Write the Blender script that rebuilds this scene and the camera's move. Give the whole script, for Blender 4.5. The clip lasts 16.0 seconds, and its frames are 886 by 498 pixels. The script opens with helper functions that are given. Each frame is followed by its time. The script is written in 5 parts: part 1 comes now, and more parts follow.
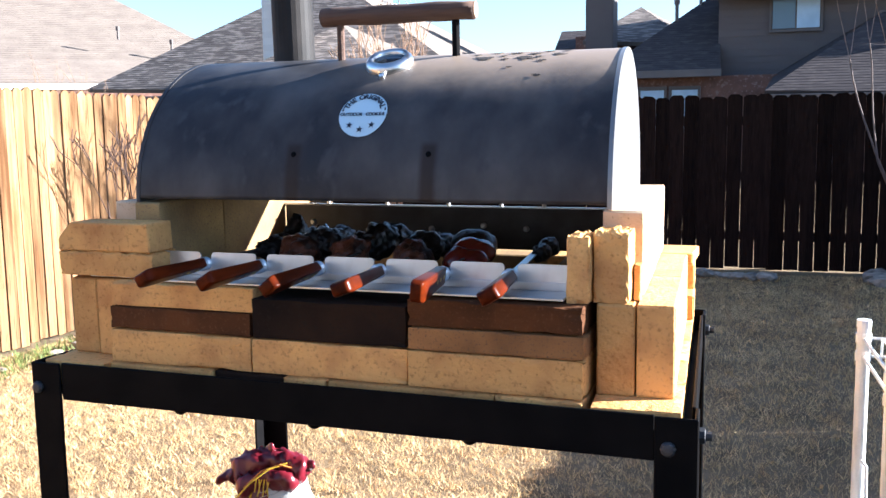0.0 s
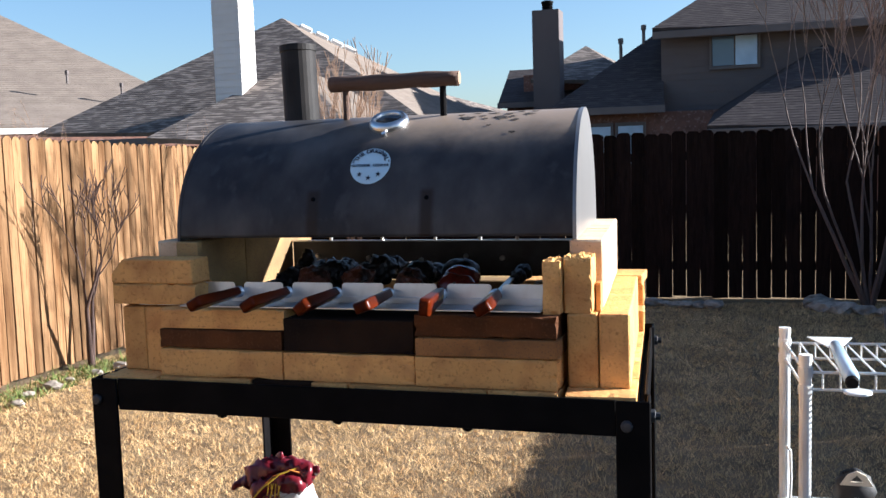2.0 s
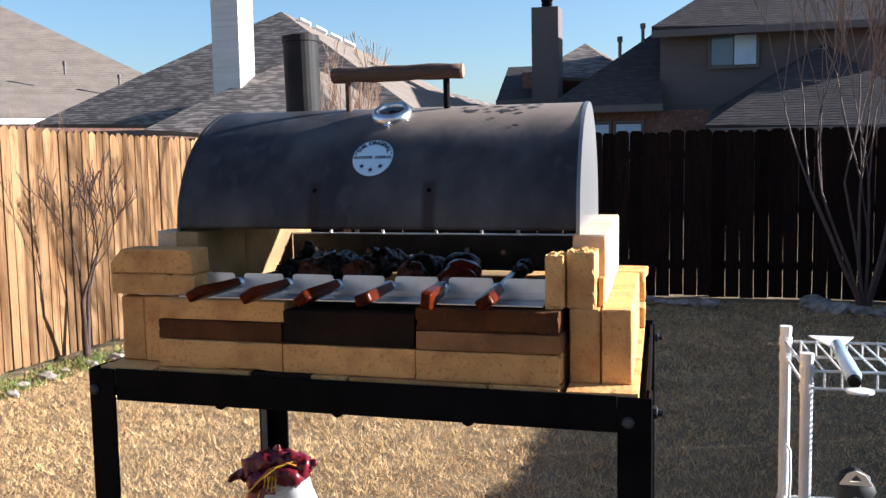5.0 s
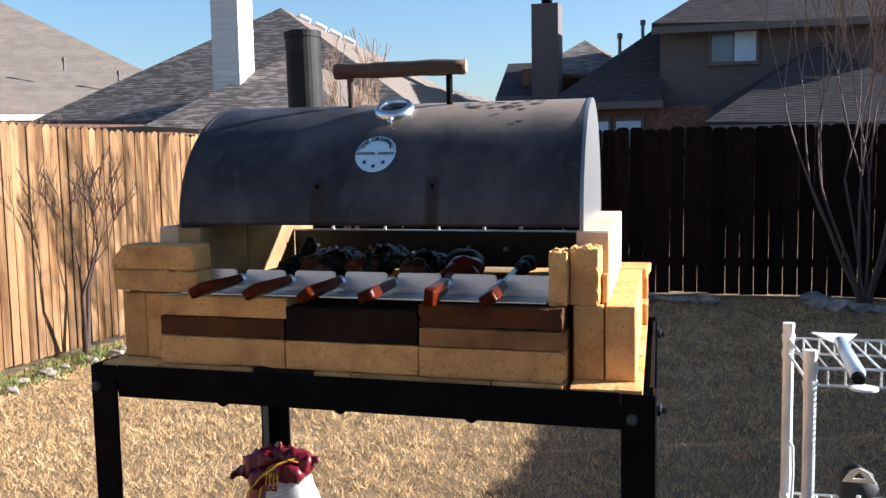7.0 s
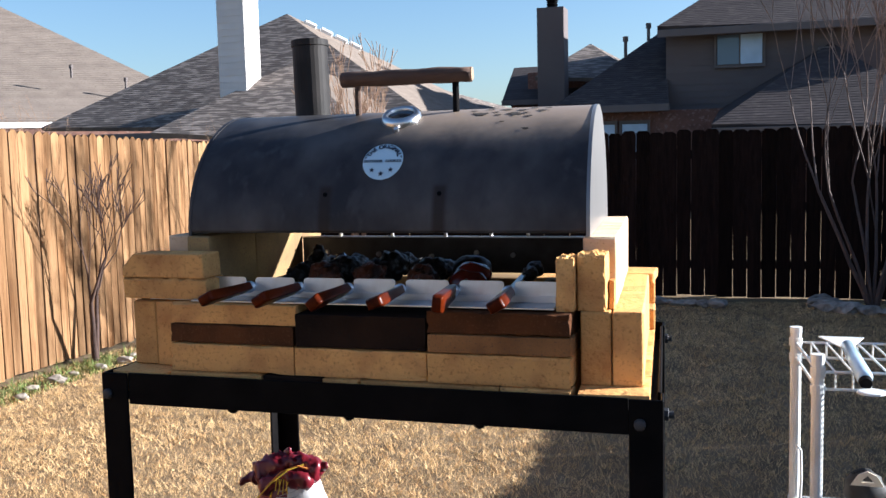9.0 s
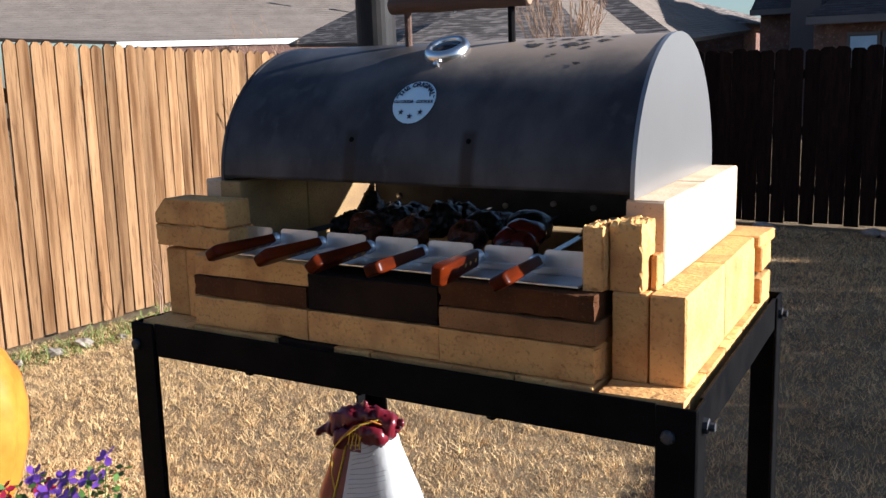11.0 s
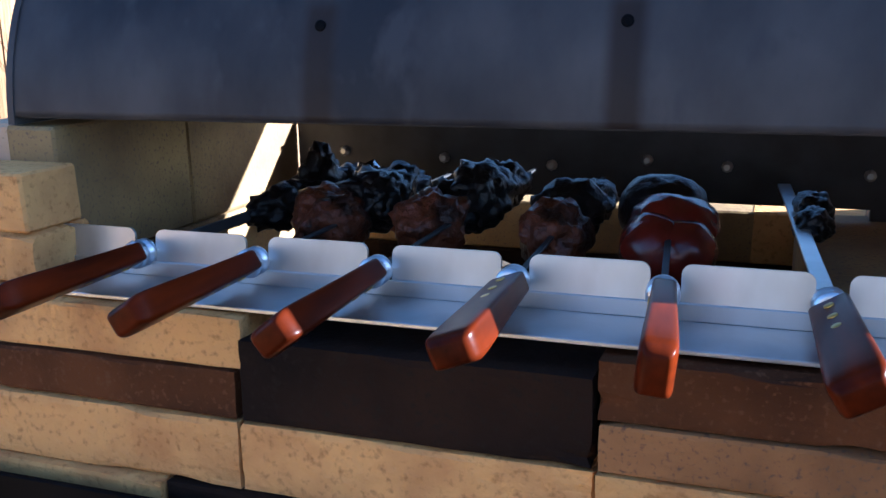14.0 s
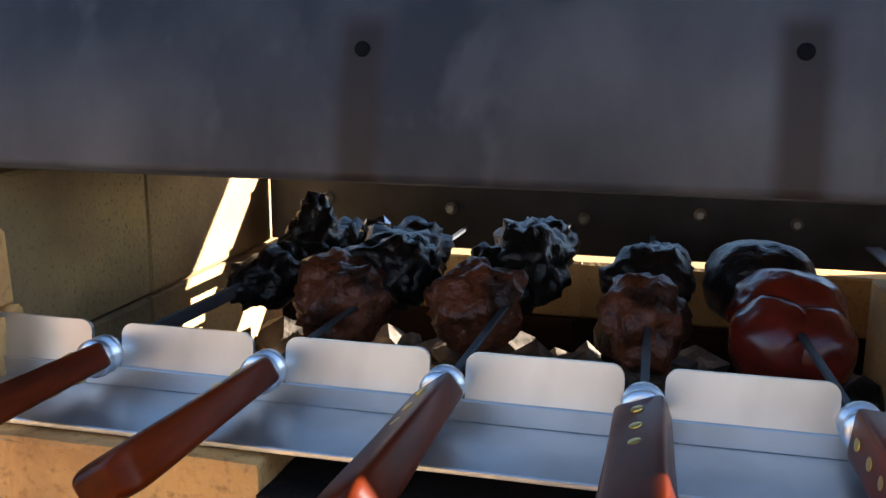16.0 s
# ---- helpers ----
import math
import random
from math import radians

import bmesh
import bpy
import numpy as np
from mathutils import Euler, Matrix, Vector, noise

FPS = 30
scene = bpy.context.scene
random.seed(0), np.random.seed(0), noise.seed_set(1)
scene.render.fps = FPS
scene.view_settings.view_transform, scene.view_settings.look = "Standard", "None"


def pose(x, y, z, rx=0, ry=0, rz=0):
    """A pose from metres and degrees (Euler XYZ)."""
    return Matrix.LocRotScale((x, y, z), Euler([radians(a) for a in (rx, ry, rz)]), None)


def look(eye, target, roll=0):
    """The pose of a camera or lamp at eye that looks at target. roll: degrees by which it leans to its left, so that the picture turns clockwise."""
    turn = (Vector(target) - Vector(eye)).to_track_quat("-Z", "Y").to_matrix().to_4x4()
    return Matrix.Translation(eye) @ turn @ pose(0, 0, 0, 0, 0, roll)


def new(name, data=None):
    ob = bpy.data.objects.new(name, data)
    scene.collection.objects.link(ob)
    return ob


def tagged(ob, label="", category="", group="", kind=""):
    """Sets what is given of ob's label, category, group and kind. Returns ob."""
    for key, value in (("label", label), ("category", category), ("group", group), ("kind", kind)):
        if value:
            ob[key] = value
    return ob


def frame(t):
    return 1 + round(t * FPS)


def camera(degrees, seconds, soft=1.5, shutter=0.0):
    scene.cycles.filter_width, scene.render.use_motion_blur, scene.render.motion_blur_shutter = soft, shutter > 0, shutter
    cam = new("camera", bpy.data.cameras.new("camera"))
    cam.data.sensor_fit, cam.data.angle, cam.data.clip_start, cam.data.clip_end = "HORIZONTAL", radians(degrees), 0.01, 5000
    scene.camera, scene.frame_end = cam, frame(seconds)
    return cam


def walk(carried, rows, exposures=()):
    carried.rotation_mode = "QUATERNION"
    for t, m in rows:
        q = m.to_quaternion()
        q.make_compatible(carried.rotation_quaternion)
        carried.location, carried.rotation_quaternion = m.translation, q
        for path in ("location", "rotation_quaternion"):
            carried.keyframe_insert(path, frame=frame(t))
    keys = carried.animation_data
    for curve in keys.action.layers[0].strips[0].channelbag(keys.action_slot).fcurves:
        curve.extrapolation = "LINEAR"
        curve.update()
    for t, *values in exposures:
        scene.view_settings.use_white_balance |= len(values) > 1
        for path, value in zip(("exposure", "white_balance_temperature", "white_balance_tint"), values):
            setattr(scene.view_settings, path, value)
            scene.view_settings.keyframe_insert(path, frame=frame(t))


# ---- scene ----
cam = camera(49.1, 16.0)
PATH = [
    (0, (0.069, -0.011, 1.564), (-0.611, 1.851, 1.299), -0.9),
    (0.5, (0.108, -0.094, 1.588), (-0.604, 1.757, 1.325), -1.3),
    (1, (0.097, -0.241, 1.581), (-0.531, 1.644, 1.356), -2.4),
    (1.5, (0.092, -0.309, 1.586), (-0.507, 1.59, 1.4), -2.1),
    (2, (0.1, -0.309, 1.585), (-0.488, 1.593, 1.394), -1.8),
    (2.5, (0.107, -0.313, 1.584), (-0.478, 1.59, 1.395), -1.4),
    (3, (0.102, -0.307, 1.583), (-0.483, 1.597, 1.392), -1.3),
    (3.5, (0.095, -0.304, 1.582), (-0.48, 1.602, 1.388), -1.2),
    (4, (0.093, -0.305, 1.581), (-0.485, 1.6, 1.387), -1.2),
    (6.5, (0.081, -0.298, 1.579), (-0.499, 1.605, 1.372), -0.9),
    (7, (0.081, -0.3, 1.579), (-0.498, 1.603, 1.373), -1.0),
    (7.5, (0.087, -0.3, 1.58), (-0.499, 1.602, 1.378), -1.4),
    (8, (0.087, -0.301, 1.581), (-0.5, 1.6, 1.382), -1.4),
    (8.5, (0.084, -0.304, 1.582), (-0.51, 1.596, 1.387), -1.4),
    (9, (0.083, -0.309, 1.584), (-0.51, 1.591, 1.387), -1.4),
    (9.5, (0.109, -0.31, 1.607), (-0.513, 1.577, 1.373), -1.6),
    (9.7, (0.149, -0.296, 1.619), (-0.546, 1.562, 1.363), -2.0),
    (11.8, (0.294, 0.184, 1.611), (-0.782, 1.826, 1.227), -0.8),
    (12, (0.258, 0.201, 1.617), (-0.776, 1.872, 1.241), -0.6),
    (12.5, (0.215, 0.321, 1.61), (-0.893, 1.937, 1.206), -0.8),
    (13, (0.043, 0.406, 1.576), (-0.917, 2.11, 1.155), -1.6),
    (13.5, (-0.202, 0.489, 1.558), (-0.874, 2.305, 1.056), -1.3),
    (14, (-0.295, 0.612, 1.523), (-0.966, 2.437, 1.056), -1.1),
    (14.5, (-0.317, 0.724, 1.502), (-1.088, 2.512, 1.048), -1.0),
    (15, (-0.398, 0.765, 1.511), (-1.035, 2.61, 1.072), -0.3),
    (15.5, (-0.44, 0.757, 1.517), (-0.962, 2.64, 1.089), 0.3),
    (16, (-0.438, 0.75, 1.523), (-0.928, 2.643, 1.1), 0.2),
]
walk(cam, [(t, look(eye, target, roll)) for t, eye, target, roll in PATH],
     exposures=[(0.0, 2.75, 5600, 10), (0.6, 2.2, 5700, 10), (1.5, 1.87, 5750, 10), (9.5, 1.8, 5700, 10), (11.8, 1.18, 5700, 10), (12.6, 1.04, 5650, 10), (13.5, 1.5, 5000, 10), (14.0, 2.75, 4900, 10), (14.6, 3.05, 5300, 10), (15.3, 3.25, 5700, 10), (16.0, 3.15, 6200, 10)])

# ---- light ----
SUN = Vector((2.53, 1.0, 0.93)).normalized()
world = bpy.data.worlds.new("sky")
scene.world = world
world.use_nodes = True
wn = world.node_tree
sky = wn.nodes.new("ShaderNodeTexSky")
sky.sky_type = 'NISHITA'
sky.sun_disc = False
sky.sun_elevation = math.asin(SUN.z)
sky.sun_rotation = math.atan2(SUN.x, SUN.y)
sky.air_density, sky.dust_density, sky.ozone_density = 1.0, 0.8, 3.0
wn.links.new(sky.outputs[0], wn.nodes["Background"].inputs[0])
wn.nodes["Background"].inputs[1].default_value = 0.052
sun = new("sun", bpy.data.lights.new("sun", 'SUN'))
sun.data.energy, sun.data.angle, sun.data.color = 5.0, radians(0.5), (1.0, 0.94, 0.85)
sun.matrix_world = look(SUN * 60, (0, 0, 0))

# ---- materials ----


def material(name, base, rough=0.7, metal=0.0, second=None, scale=8.0, mix=(0.35, 0.7), fine=None, fine_scale=120.0,
             bump=0.0, bump_scale=60.0, bump_depth=0.004, vary=0.0, island=0.0, fine_mix=(0.56, 0.72), stretch=(1, 1, 1), spec=0.5, detail=6.0):
    """A surface of two tones at one scale, a finer speckle at another, relief, and a change from piece to piece."""
    m = bpy.data.materials.new(name)
    m.use_nodes = True
    n, l = m.node_tree.nodes, m.node_tree.links
    b = n["Principled BSDF"]
    b.inputs["Roughness"].default_value, b.inputs["Metallic"].default_value = rough, metal
    b.inputs["Specular IOR Level"].default_value = spec
    tc = n.new("ShaderNodeTexCoord")
    mp = n.new("ShaderNodeMapping")
    mp.inputs["Scale"].default_value = stretch
    if vary:
        shift = n.new("ShaderNodeVectorMath")
        shift.operation = 'MULTIPLY_ADD'
        l.new(n.new("ShaderNodeObjectInfo").outputs["Random"], shift.inputs[0])
        shift.inputs[1].default_value = (31.0, 17.0, 23.0)
        l.new(tc.outputs["Object"], shift.inputs[2])
        l.new(shift.outputs[0], mp.inputs["Vector"])
    else:
        l.new(tc.outputs["Object"], mp.inputs["Vector"])
    rgb = n.new("ShaderNodeRGB")
    rgb.outputs[0].default_value = (*base, 1)
    col = rgb.outputs[0]

    def blend(fac, a, c, how='MIX'):
        x = n.new("ShaderNodeMix")
        x.data_type, x.blend_type = 'RGBA', how
        if isinstance(fac, float):
            x.inputs[0].default_value = fac
        else:
            l.new(fac, x.inputs[0])
        l.new(a, x.inputs[6])
        if isinstance(c, tuple):
            x.inputs[7].default_value = (*c, 1)
        else:
            l.new(c, x.inputs[7])
        return x.outputs[2]

    def noise_fac(sc, lo, hi, det):
        t = n.new("ShaderNodeTexNoise")
        t.inputs["Scale"].default_value, t.inputs["Detail"].default_value = sc, det
        l.new(mp.outputs[0], t.inputs["Vector"])
        r = n.new("ShaderNodeMapRange")
        r.inputs["From Min"].default_value, r.inputs["From Max"].default_value = lo, hi
        l.new(t.outputs["Fac"], r.inputs["Value"])
        return r.outputs[0], t.outputs["Fac"]

    if second:
        f, _ = noise_fac(scale, mix[0], mix[1], detail)
        col = blend(f, col, second)
    if fine:
        f, _ = noise_fac(fine_scale, fine_mix[0], fine_mix[1], 3.0)
        col = blend(f, col, fine)
    if vary or island:
        if vary:
            src = n.new("ShaderNodeObjectInfo").outputs["Random"]
        else:
            src = n.new("ShaderNodeNewGeometry").outputs["Random Per Island"]
        r = n.new("ShaderNodeMapRange")
        r.inputs["To Min"].default_value, r.inputs["To Max"].default_value = 1 - (vary or island), 1 + (vary or island)
        l.new(src, r.inputs["Value"])
        hs = n.new("ShaderNodeHueSaturation")
        l.new(r.outputs[0], hs.inputs["Value"])
        l.new(col, hs.inputs["Color"])
        col = hs.outputs[0]
    l.new(col, b.inputs["Base Color"])
    if bump:
        _, raw = noise_fac(bump_scale, 0, 1, 5.0)
        bp = n.new("ShaderNodeBump")
        bp.inputs["Strength"].default_value, bp.inputs["Distance"].default_value = bump, bump_depth
        l.new(raw, bp.inputs["Height"])
        l.new(bp.outputs[0], b.inputs["Normal"])
    return m


FIREBRICK = material("firebrick", (0.68, 0.365, 0.125), 0.92, second=(0.43, 0.195, 0.07), scale=16, mix=(0.44, 0.76), fine=(0.34, 0.155, 0.05), fine_scale=190, fine_mix=(0.55, 0.80),
                     bump=0.9, bump_scale=130, bump_depth=0.003, vary=0.17, spec=0.12)
PALEBRICK = material("pale_firebrick", (0.68, 0.50, 0.33), 0.92, second=(0.54, 0.36, 0.21), scale=15, mix=(0.45, 0.75), fine=(0.36, 0.24, 0.13), fine_scale=260, fine_mix=(0.63, 0.71),
                     bump=0.6, bump_scale=170, bump_depth=0.002, vary=0.08, spec=0.12)
SOOTBRICK = material("sooty_firebrick", (0.125, 0.046, 0.016), 0.92, second=(0.045, 0.019, 0.009), scale=11, fine=(0.135, 0.06, 0.026), fine_scale=240,
                     bump=0.6, bump_scale=200, bump_depth=0.002, vary=0.1, spec=0.12)
BLACKBRICK = material("blackened_firebrick", (0.009, 0.006, 0.005), 0.9, second=(0.032, 0.016, 0.009), scale=9, fine=(0.02, 0.014, 0.010), fine_scale=200,
                      bump=0.6, bump_scale=180, bump_depth=0.002, spec=0.12)
INNERBRICK = material("smoked_firebrick", (0.46, 0.30, 0.12), 0.92, second=(0.20, 0.125, 0.068), scale=9, mix=(0.3, 0.7), fine=(0.2, 0.13, 0.085), fine_scale=330,
                      bump=0.5, bump_scale=180, bump_depth=0.002, vary=0.1, spec=0.12)
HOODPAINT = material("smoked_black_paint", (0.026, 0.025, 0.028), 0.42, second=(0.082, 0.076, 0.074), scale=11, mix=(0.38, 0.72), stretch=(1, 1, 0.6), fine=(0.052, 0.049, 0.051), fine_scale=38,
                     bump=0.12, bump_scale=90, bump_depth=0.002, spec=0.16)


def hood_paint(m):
    """Sunlight on the crown, stronger to the right, is painted tan; soft brown stains run down from the two bolts of
    the front.
    """
    n, l = m.node_tree.nodes, m.node_tree.links
    b = n["Principled BSDF"]
    col = b.inputs["Base Color"].links[0].from_socket
    tc = n.new("ShaderNodeTexCoord")
    sp = n.new("ShaderNodeSeparateXYZ")
    l.new(tc.outputs["Object"], sp.inputs[0])

    def ramp(src, lo, hi):
        r = n.new("ShaderNodeMapRange")
        r.interpolation_type = 'SMOOTHSTEP'
        r.inputs["From Min"].default_value, r.inputs["From Max"].default_value = lo, hi
        l.new(src, r.inputs["Value"])
        return r.outputs[0]

    def math_node(op, a, c):
        k = n.new("ShaderNodeMath")
        k.operation = op
        for i, v in enumerate((a, c)):
            if isinstance(v, (int, float)):
                k.inputs[i].default_value = v
            else:
                l.new(v, k.inputs[i])
        return k.outputs[0]

    def over(fac, colour):
        x = n.new("ShaderNodeMix")
        x.data_type = 'RGBA'
        l.new(fac, x.inputs[0])
        l.new(cur[0], x.inputs[6])
        x.inputs[7].default_value = (*colour, 1)
        cur[0] = x.outputs[2]

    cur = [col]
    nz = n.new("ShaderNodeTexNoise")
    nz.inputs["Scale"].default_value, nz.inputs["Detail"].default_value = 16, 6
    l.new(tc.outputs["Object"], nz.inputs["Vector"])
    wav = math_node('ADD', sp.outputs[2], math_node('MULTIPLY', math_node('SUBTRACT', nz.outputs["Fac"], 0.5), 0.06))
    # sunlit crown put into the colour: tan by height, fading to the left
    crown_sun = ramp(wav, 0.135, 0.200)
    over(math_node('MULTIPLY', math_node('MULTIPLY', crown_sun, ramp(sp.outputs[0], -0.14, 0.10)), 0.85), (0.36, 0.265, 0.19))
    for x0 in (-0.098, 0.105):
        d = math_node('ABSOLUTE', math_node('SUBTRACT', sp.outputs[0], x0), 0)
        f = math_node('MULTIPLY', ramp(d, 0.0165, 0.0055), ramp(sp.outputs[2], 0.089, 0.077))
        f = math_node('MULTIPLY', f, ramp(sp.outputs[1], -0.1, -0.15))
        over(math_node('MULTIPLY', f, 0.85), (0.024, 0.015, 0.011))
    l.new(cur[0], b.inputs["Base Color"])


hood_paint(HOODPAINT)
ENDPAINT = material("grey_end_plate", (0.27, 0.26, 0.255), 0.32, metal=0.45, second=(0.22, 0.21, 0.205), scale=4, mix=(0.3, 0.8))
PIPEBLACK = material("pipe_black", (0.014, 0.013, 0.013), 0.6, second=(0.03, 0.026, 0.024), scale=14, bump=0.1, bump_scale=60, bump_depth=0.002, spec=0.12)
SCUFF = material("burnt_scuff", (0.02, 0.016, 0.014), 0.85, second=(0.05, 0.035, 0.025), scale=60)
BLACKSTEEL = material("black_steel", (0.003, 0.003, 0.0035), 0.6, second=(0.007, 0.006, 0.006), scale=20, spec=0.035, bump=0.08, bump_scale=120, bump_depth=0.001)
DARKSTEEL = material("sooty_steel", (0.07, 0.07, 0.075), 0.6, metal=0.5, second=(0.035, 0.034, 0.035), scale=18, bump=0.1, bump_scale=90, bump_depth=0.001)
STEEL = material("brushed_stainless", (0.56, 0.56, 0.555), 0.32, metal=0.85, second=(0.40, 0.385, 0.36), scale=22, mix=(0.45, 0.85), stretch=(1, 1, 0.5), bump=0.05, bump_scale=300, bump_depth=0.0006)
CHROME = material("chrome", (0.55, 0.55, 0.55), 0.28, metal=1.0, second=(0.66, 0.65, 0.64), scale=12)
ALU = material("aluminium_collar", (0.7, 0.71, 0.73), 0.32, metal=0.9)
WOOD = material("varnished_hardwood", (0.095, 0.0125, 0.0015), 0.28, spec=0.05, second=(0.028, 0.005, 0.002), scale=22, stretch=(3, 0.5, 3), bump=0.08, bump_scale=80, bump_depth=0.0006, vary=0.12)
BRASS = material("brass", (0.55, 0.38, 0.10), 0.3, metal=0.9)
LOG = material("barked_log", (0.10, 0.052, 0.032), 0.85, second=(0.04, 0.021, 0.014), scale=30, stretch=(0.25, 2.5, 2.5), bump=0.7, bump_scale=60, bump_depth=0.004)
CHAR = material("charred_meat", (0.0065, 0.005, 0.005), 0.38, spec=0.42, second=(0.022, 0.010, 0.007), scale=40, mix=(0.5, 0.8), bump=0.8, bump_scale=90, bump_depth=0.004)
MEAT = material("roasted_meat", (0.135, 0.036, 0.014), 0.36, spec=0.35, second=(0.026, 0.010, 0.006), scale=38, mix=(0.42, 0.60), bump=1.0, bump_scale=110, bump_depth=0.005)
SAUSAGE = material("red_glazed_meat", (0.17, 0.016, 0.008), 0.26, second=(0.06, 0.009, 0.005), scale=22, bump=0.3, bump_scale=60, bump_depth=0.003)
COAL = material("ashy_charcoal", (0.06, 0.05, 0.042), 0.95, second=(0.22, 0.17, 0.125), scale=30, mix=(0.4, 0.65), bump=0.8, bump_scale=90, bump_depth=0.004, island=0.35, spec=0.12)
FOIL = material("foil", (0.7, 0.7, 0.7), 0.25, metal=0.9, bump=0.5, bump_scale=150, bump_depth=0.002)
PAPER = material("badge_white", (0.50, 0.65, 0.72), 0.4)
INK = material("badge_ink", (0.012, 0.015, 0.03), 0.5)
GLASS = material("dial_glass", (0.03, 0.035, 0.04), 0.06)
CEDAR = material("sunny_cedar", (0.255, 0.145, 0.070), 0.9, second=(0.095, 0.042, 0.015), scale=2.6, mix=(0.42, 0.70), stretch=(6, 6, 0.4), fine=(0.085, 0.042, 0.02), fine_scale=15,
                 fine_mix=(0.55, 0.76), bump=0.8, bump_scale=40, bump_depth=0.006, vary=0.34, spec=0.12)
# cedar again, with the shade on the back fence put into its colour
CEDARSHADE = material("shaded_cedar", (0.016, 0.009, 0.007), 0.95, second=(0.007, 0.0045, 0.004), scale=5, stretch=(7, 7, 0.7), fine=(0.02, 0.012, 0.009), fine_scale=14,
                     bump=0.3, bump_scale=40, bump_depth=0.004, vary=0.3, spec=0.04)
SOIL = material("dormant_lawn_soil", (0.25, 0.175, 0.10), 0.95, second=(0.15, 0.10, 0.055), scale=3.0, fine=(0.12, 0.085, 0.045), fine_scale=60, bump=0.8, bump_scale=90, bump_depth=0.02, spec=0.12)
STRAW = material("dormant_grass", (0.80, 0.545, 0.265), 0.85, second=(0.60, 0.39, 0.18), scale=2.2, mix=(0.4, 0.65), island=0.35, spec=0.12)
GREENGRASS = material("green_weed", (0.10, 0.16, 0.03), 0.7, second=(0.2, 0.2, 0.05), scale=9, island=0.3)
ROCK = material("pale_limestone", (0.36, 0.31, 0.25), 0.9, second=(0.17, 0.14, 0.11), scale=18, bump=0.6, bump_scale=40, bump_depth=0.01, vary=0.2)
BARK = material("grey_bark", (0.13, 0.085, 0.066), 0.8, second=(0.07, 0.045, 0.036), scale=30, stretch=(2, 2, 0.4))
# paler than the bark: sunlight on the twig tips is put into the colour
SUNTWIG = material("sunlit_twig", (0.30, 0.21, 0.165), 0.8, second=(0.15, 0.095, 0.07), scale=14)
TWIG = material("dark_twig", (0.07, 0.038, 0.028), 0.85, second=(0.04, 0.022, 0.017), scale=30)
PALEBARK = material("pale_bark", (0.32, 0.20, 0.125), 0.85, second=(0.22, 0.13, 0.08), scale=30, stretch=(2, 2, 0.4))
SHINGLE = material("grey_brown_shingle", (0.19, 0.155, 0.13), 0.95, second=(0.14, 0.112, 0.095), scale=1.2, fine=(0.10, 0.08, 0.07), fine_scale=9, bump=0.4, bump_scale=14, bump_depth=0.03, vary=0.16, spec=0.12)
TRIM = material("taupe_trim", (0.125, 0.102, 0.094), 0.75, second=(0.105, 0.086, 0.08), scale=2)
WHITETRIM = material("white_trim", (0.78, 0.77, 0.74), 0.6, second=(0.7, 0.69, 0.66), scale=2)
SIDING = material("taupe_siding", (0.095, 0.073, 0.070), 0.8, second=(0.105, 0.084, 0.078), scale=1.5, vary=0.05)
PALESIDING = material("pale_siding", (0.62, 0.59, 0.56), 0.7, second=(0.57, 0.54, 0.51), scale=1.5, vary=0.04)
HOUSEBRICK = material("house_brick", (0.20, 0.105, 0.078), 0.9, second=(0.12, 0.066, 0.052), scale=4, fine=(0.26, 0.18, 0.15), fine_scale=14, vary=0.2, spec=0.12)
PANE = material("window_pane", (0.10, 0.14, 0.19), 0.08)
BLIND = material("window_blind", (0.44, 0.56, 0.68), 0.45, second=(0.36, 0.47, 0.58), scale=3)
WHITEWIRE = material("white_coated_wire", (0.74, 0.74, 0.72), 0.4, second=(0.6, 0.59, 0.56), scale=25)
BAGRED = material("maroon_bag_plastic", (0.17, 0.012, 0.022), 0.3, second=(0.10, 0.008, 0.014), scale=14, bump=0.3, bump_scale=40, bump_depth=0.004)
BAGWHITE = material("white_bag_paper", (0.70, 0.68, 0.66), 0.5, second=(0.6, 0.58, 0.56), scale=10, bump=0.3, bump_scale=40, bump_depth=0.004)
BAGINK = material("grey_print", (0.42, 0.40, 0.39), 0.6)
YELLOW = material("yellow_string", (0.72, 0.45, 0.03), 0.6)
BRISTLE = material("black_bristle", (0.012, 0.011, 0.011), 0.7, island=0.3)
CREAM = material("cream_plastic", (0.55, 0.47, 0.36), 0.5)
ORANGE = material("orange_glaze", (0.72, 0.20, 0.025), 0.35, second=(0.6, 0.14, 0.015), scale=12)
TERRA = material("terracotta", (0.36, 0.15, 0.08), 0.85, second=(0.28, 0.11, 0.06), scale=12)
PETAL = material("violet_petal", (0.16, 0.05, 0.36), 0.6, second=(0.25, 0.10, 0.5), scale=60, vary=0.3)
PETALRED = material("crimson_petal", (0.45, 0.02, 0.06), 0.6, vary=0.2)
LEAF = material("flower_leaf", (0.07, 0.14, 0.025), 0.6, second=(0.11, 0.2, 0.04), scale=30, island=0.3)
ACRYLIC = material("pale_blue_grip", (0.36, 0.50, 0.62), 0.12, second=(0.5, 0.62, 0.72), scale=8)
STUCCO = material("grey_stucco", (0.25, 0.24, 0.235), 0.9, second=(0.21, 0.20, 0.195), scale=3, bump=0.3, bump_scale=60, bump_depth=0.006)

# ---- mesh helpers ----


def finish(bm, name, mat, smooth=False):
    me = bpy.data.meshes.new(name)
    bm.normal_update()
    bm.to_mesh(me)
    bm.free()
    for m in (mat if isinstance(mat, (list, tuple)) else [mat]):
        me.materials.append(m)
    if smooth:
        me.polygons.foreach_set("use_smooth", [True] * len(me.polygons))
    return me


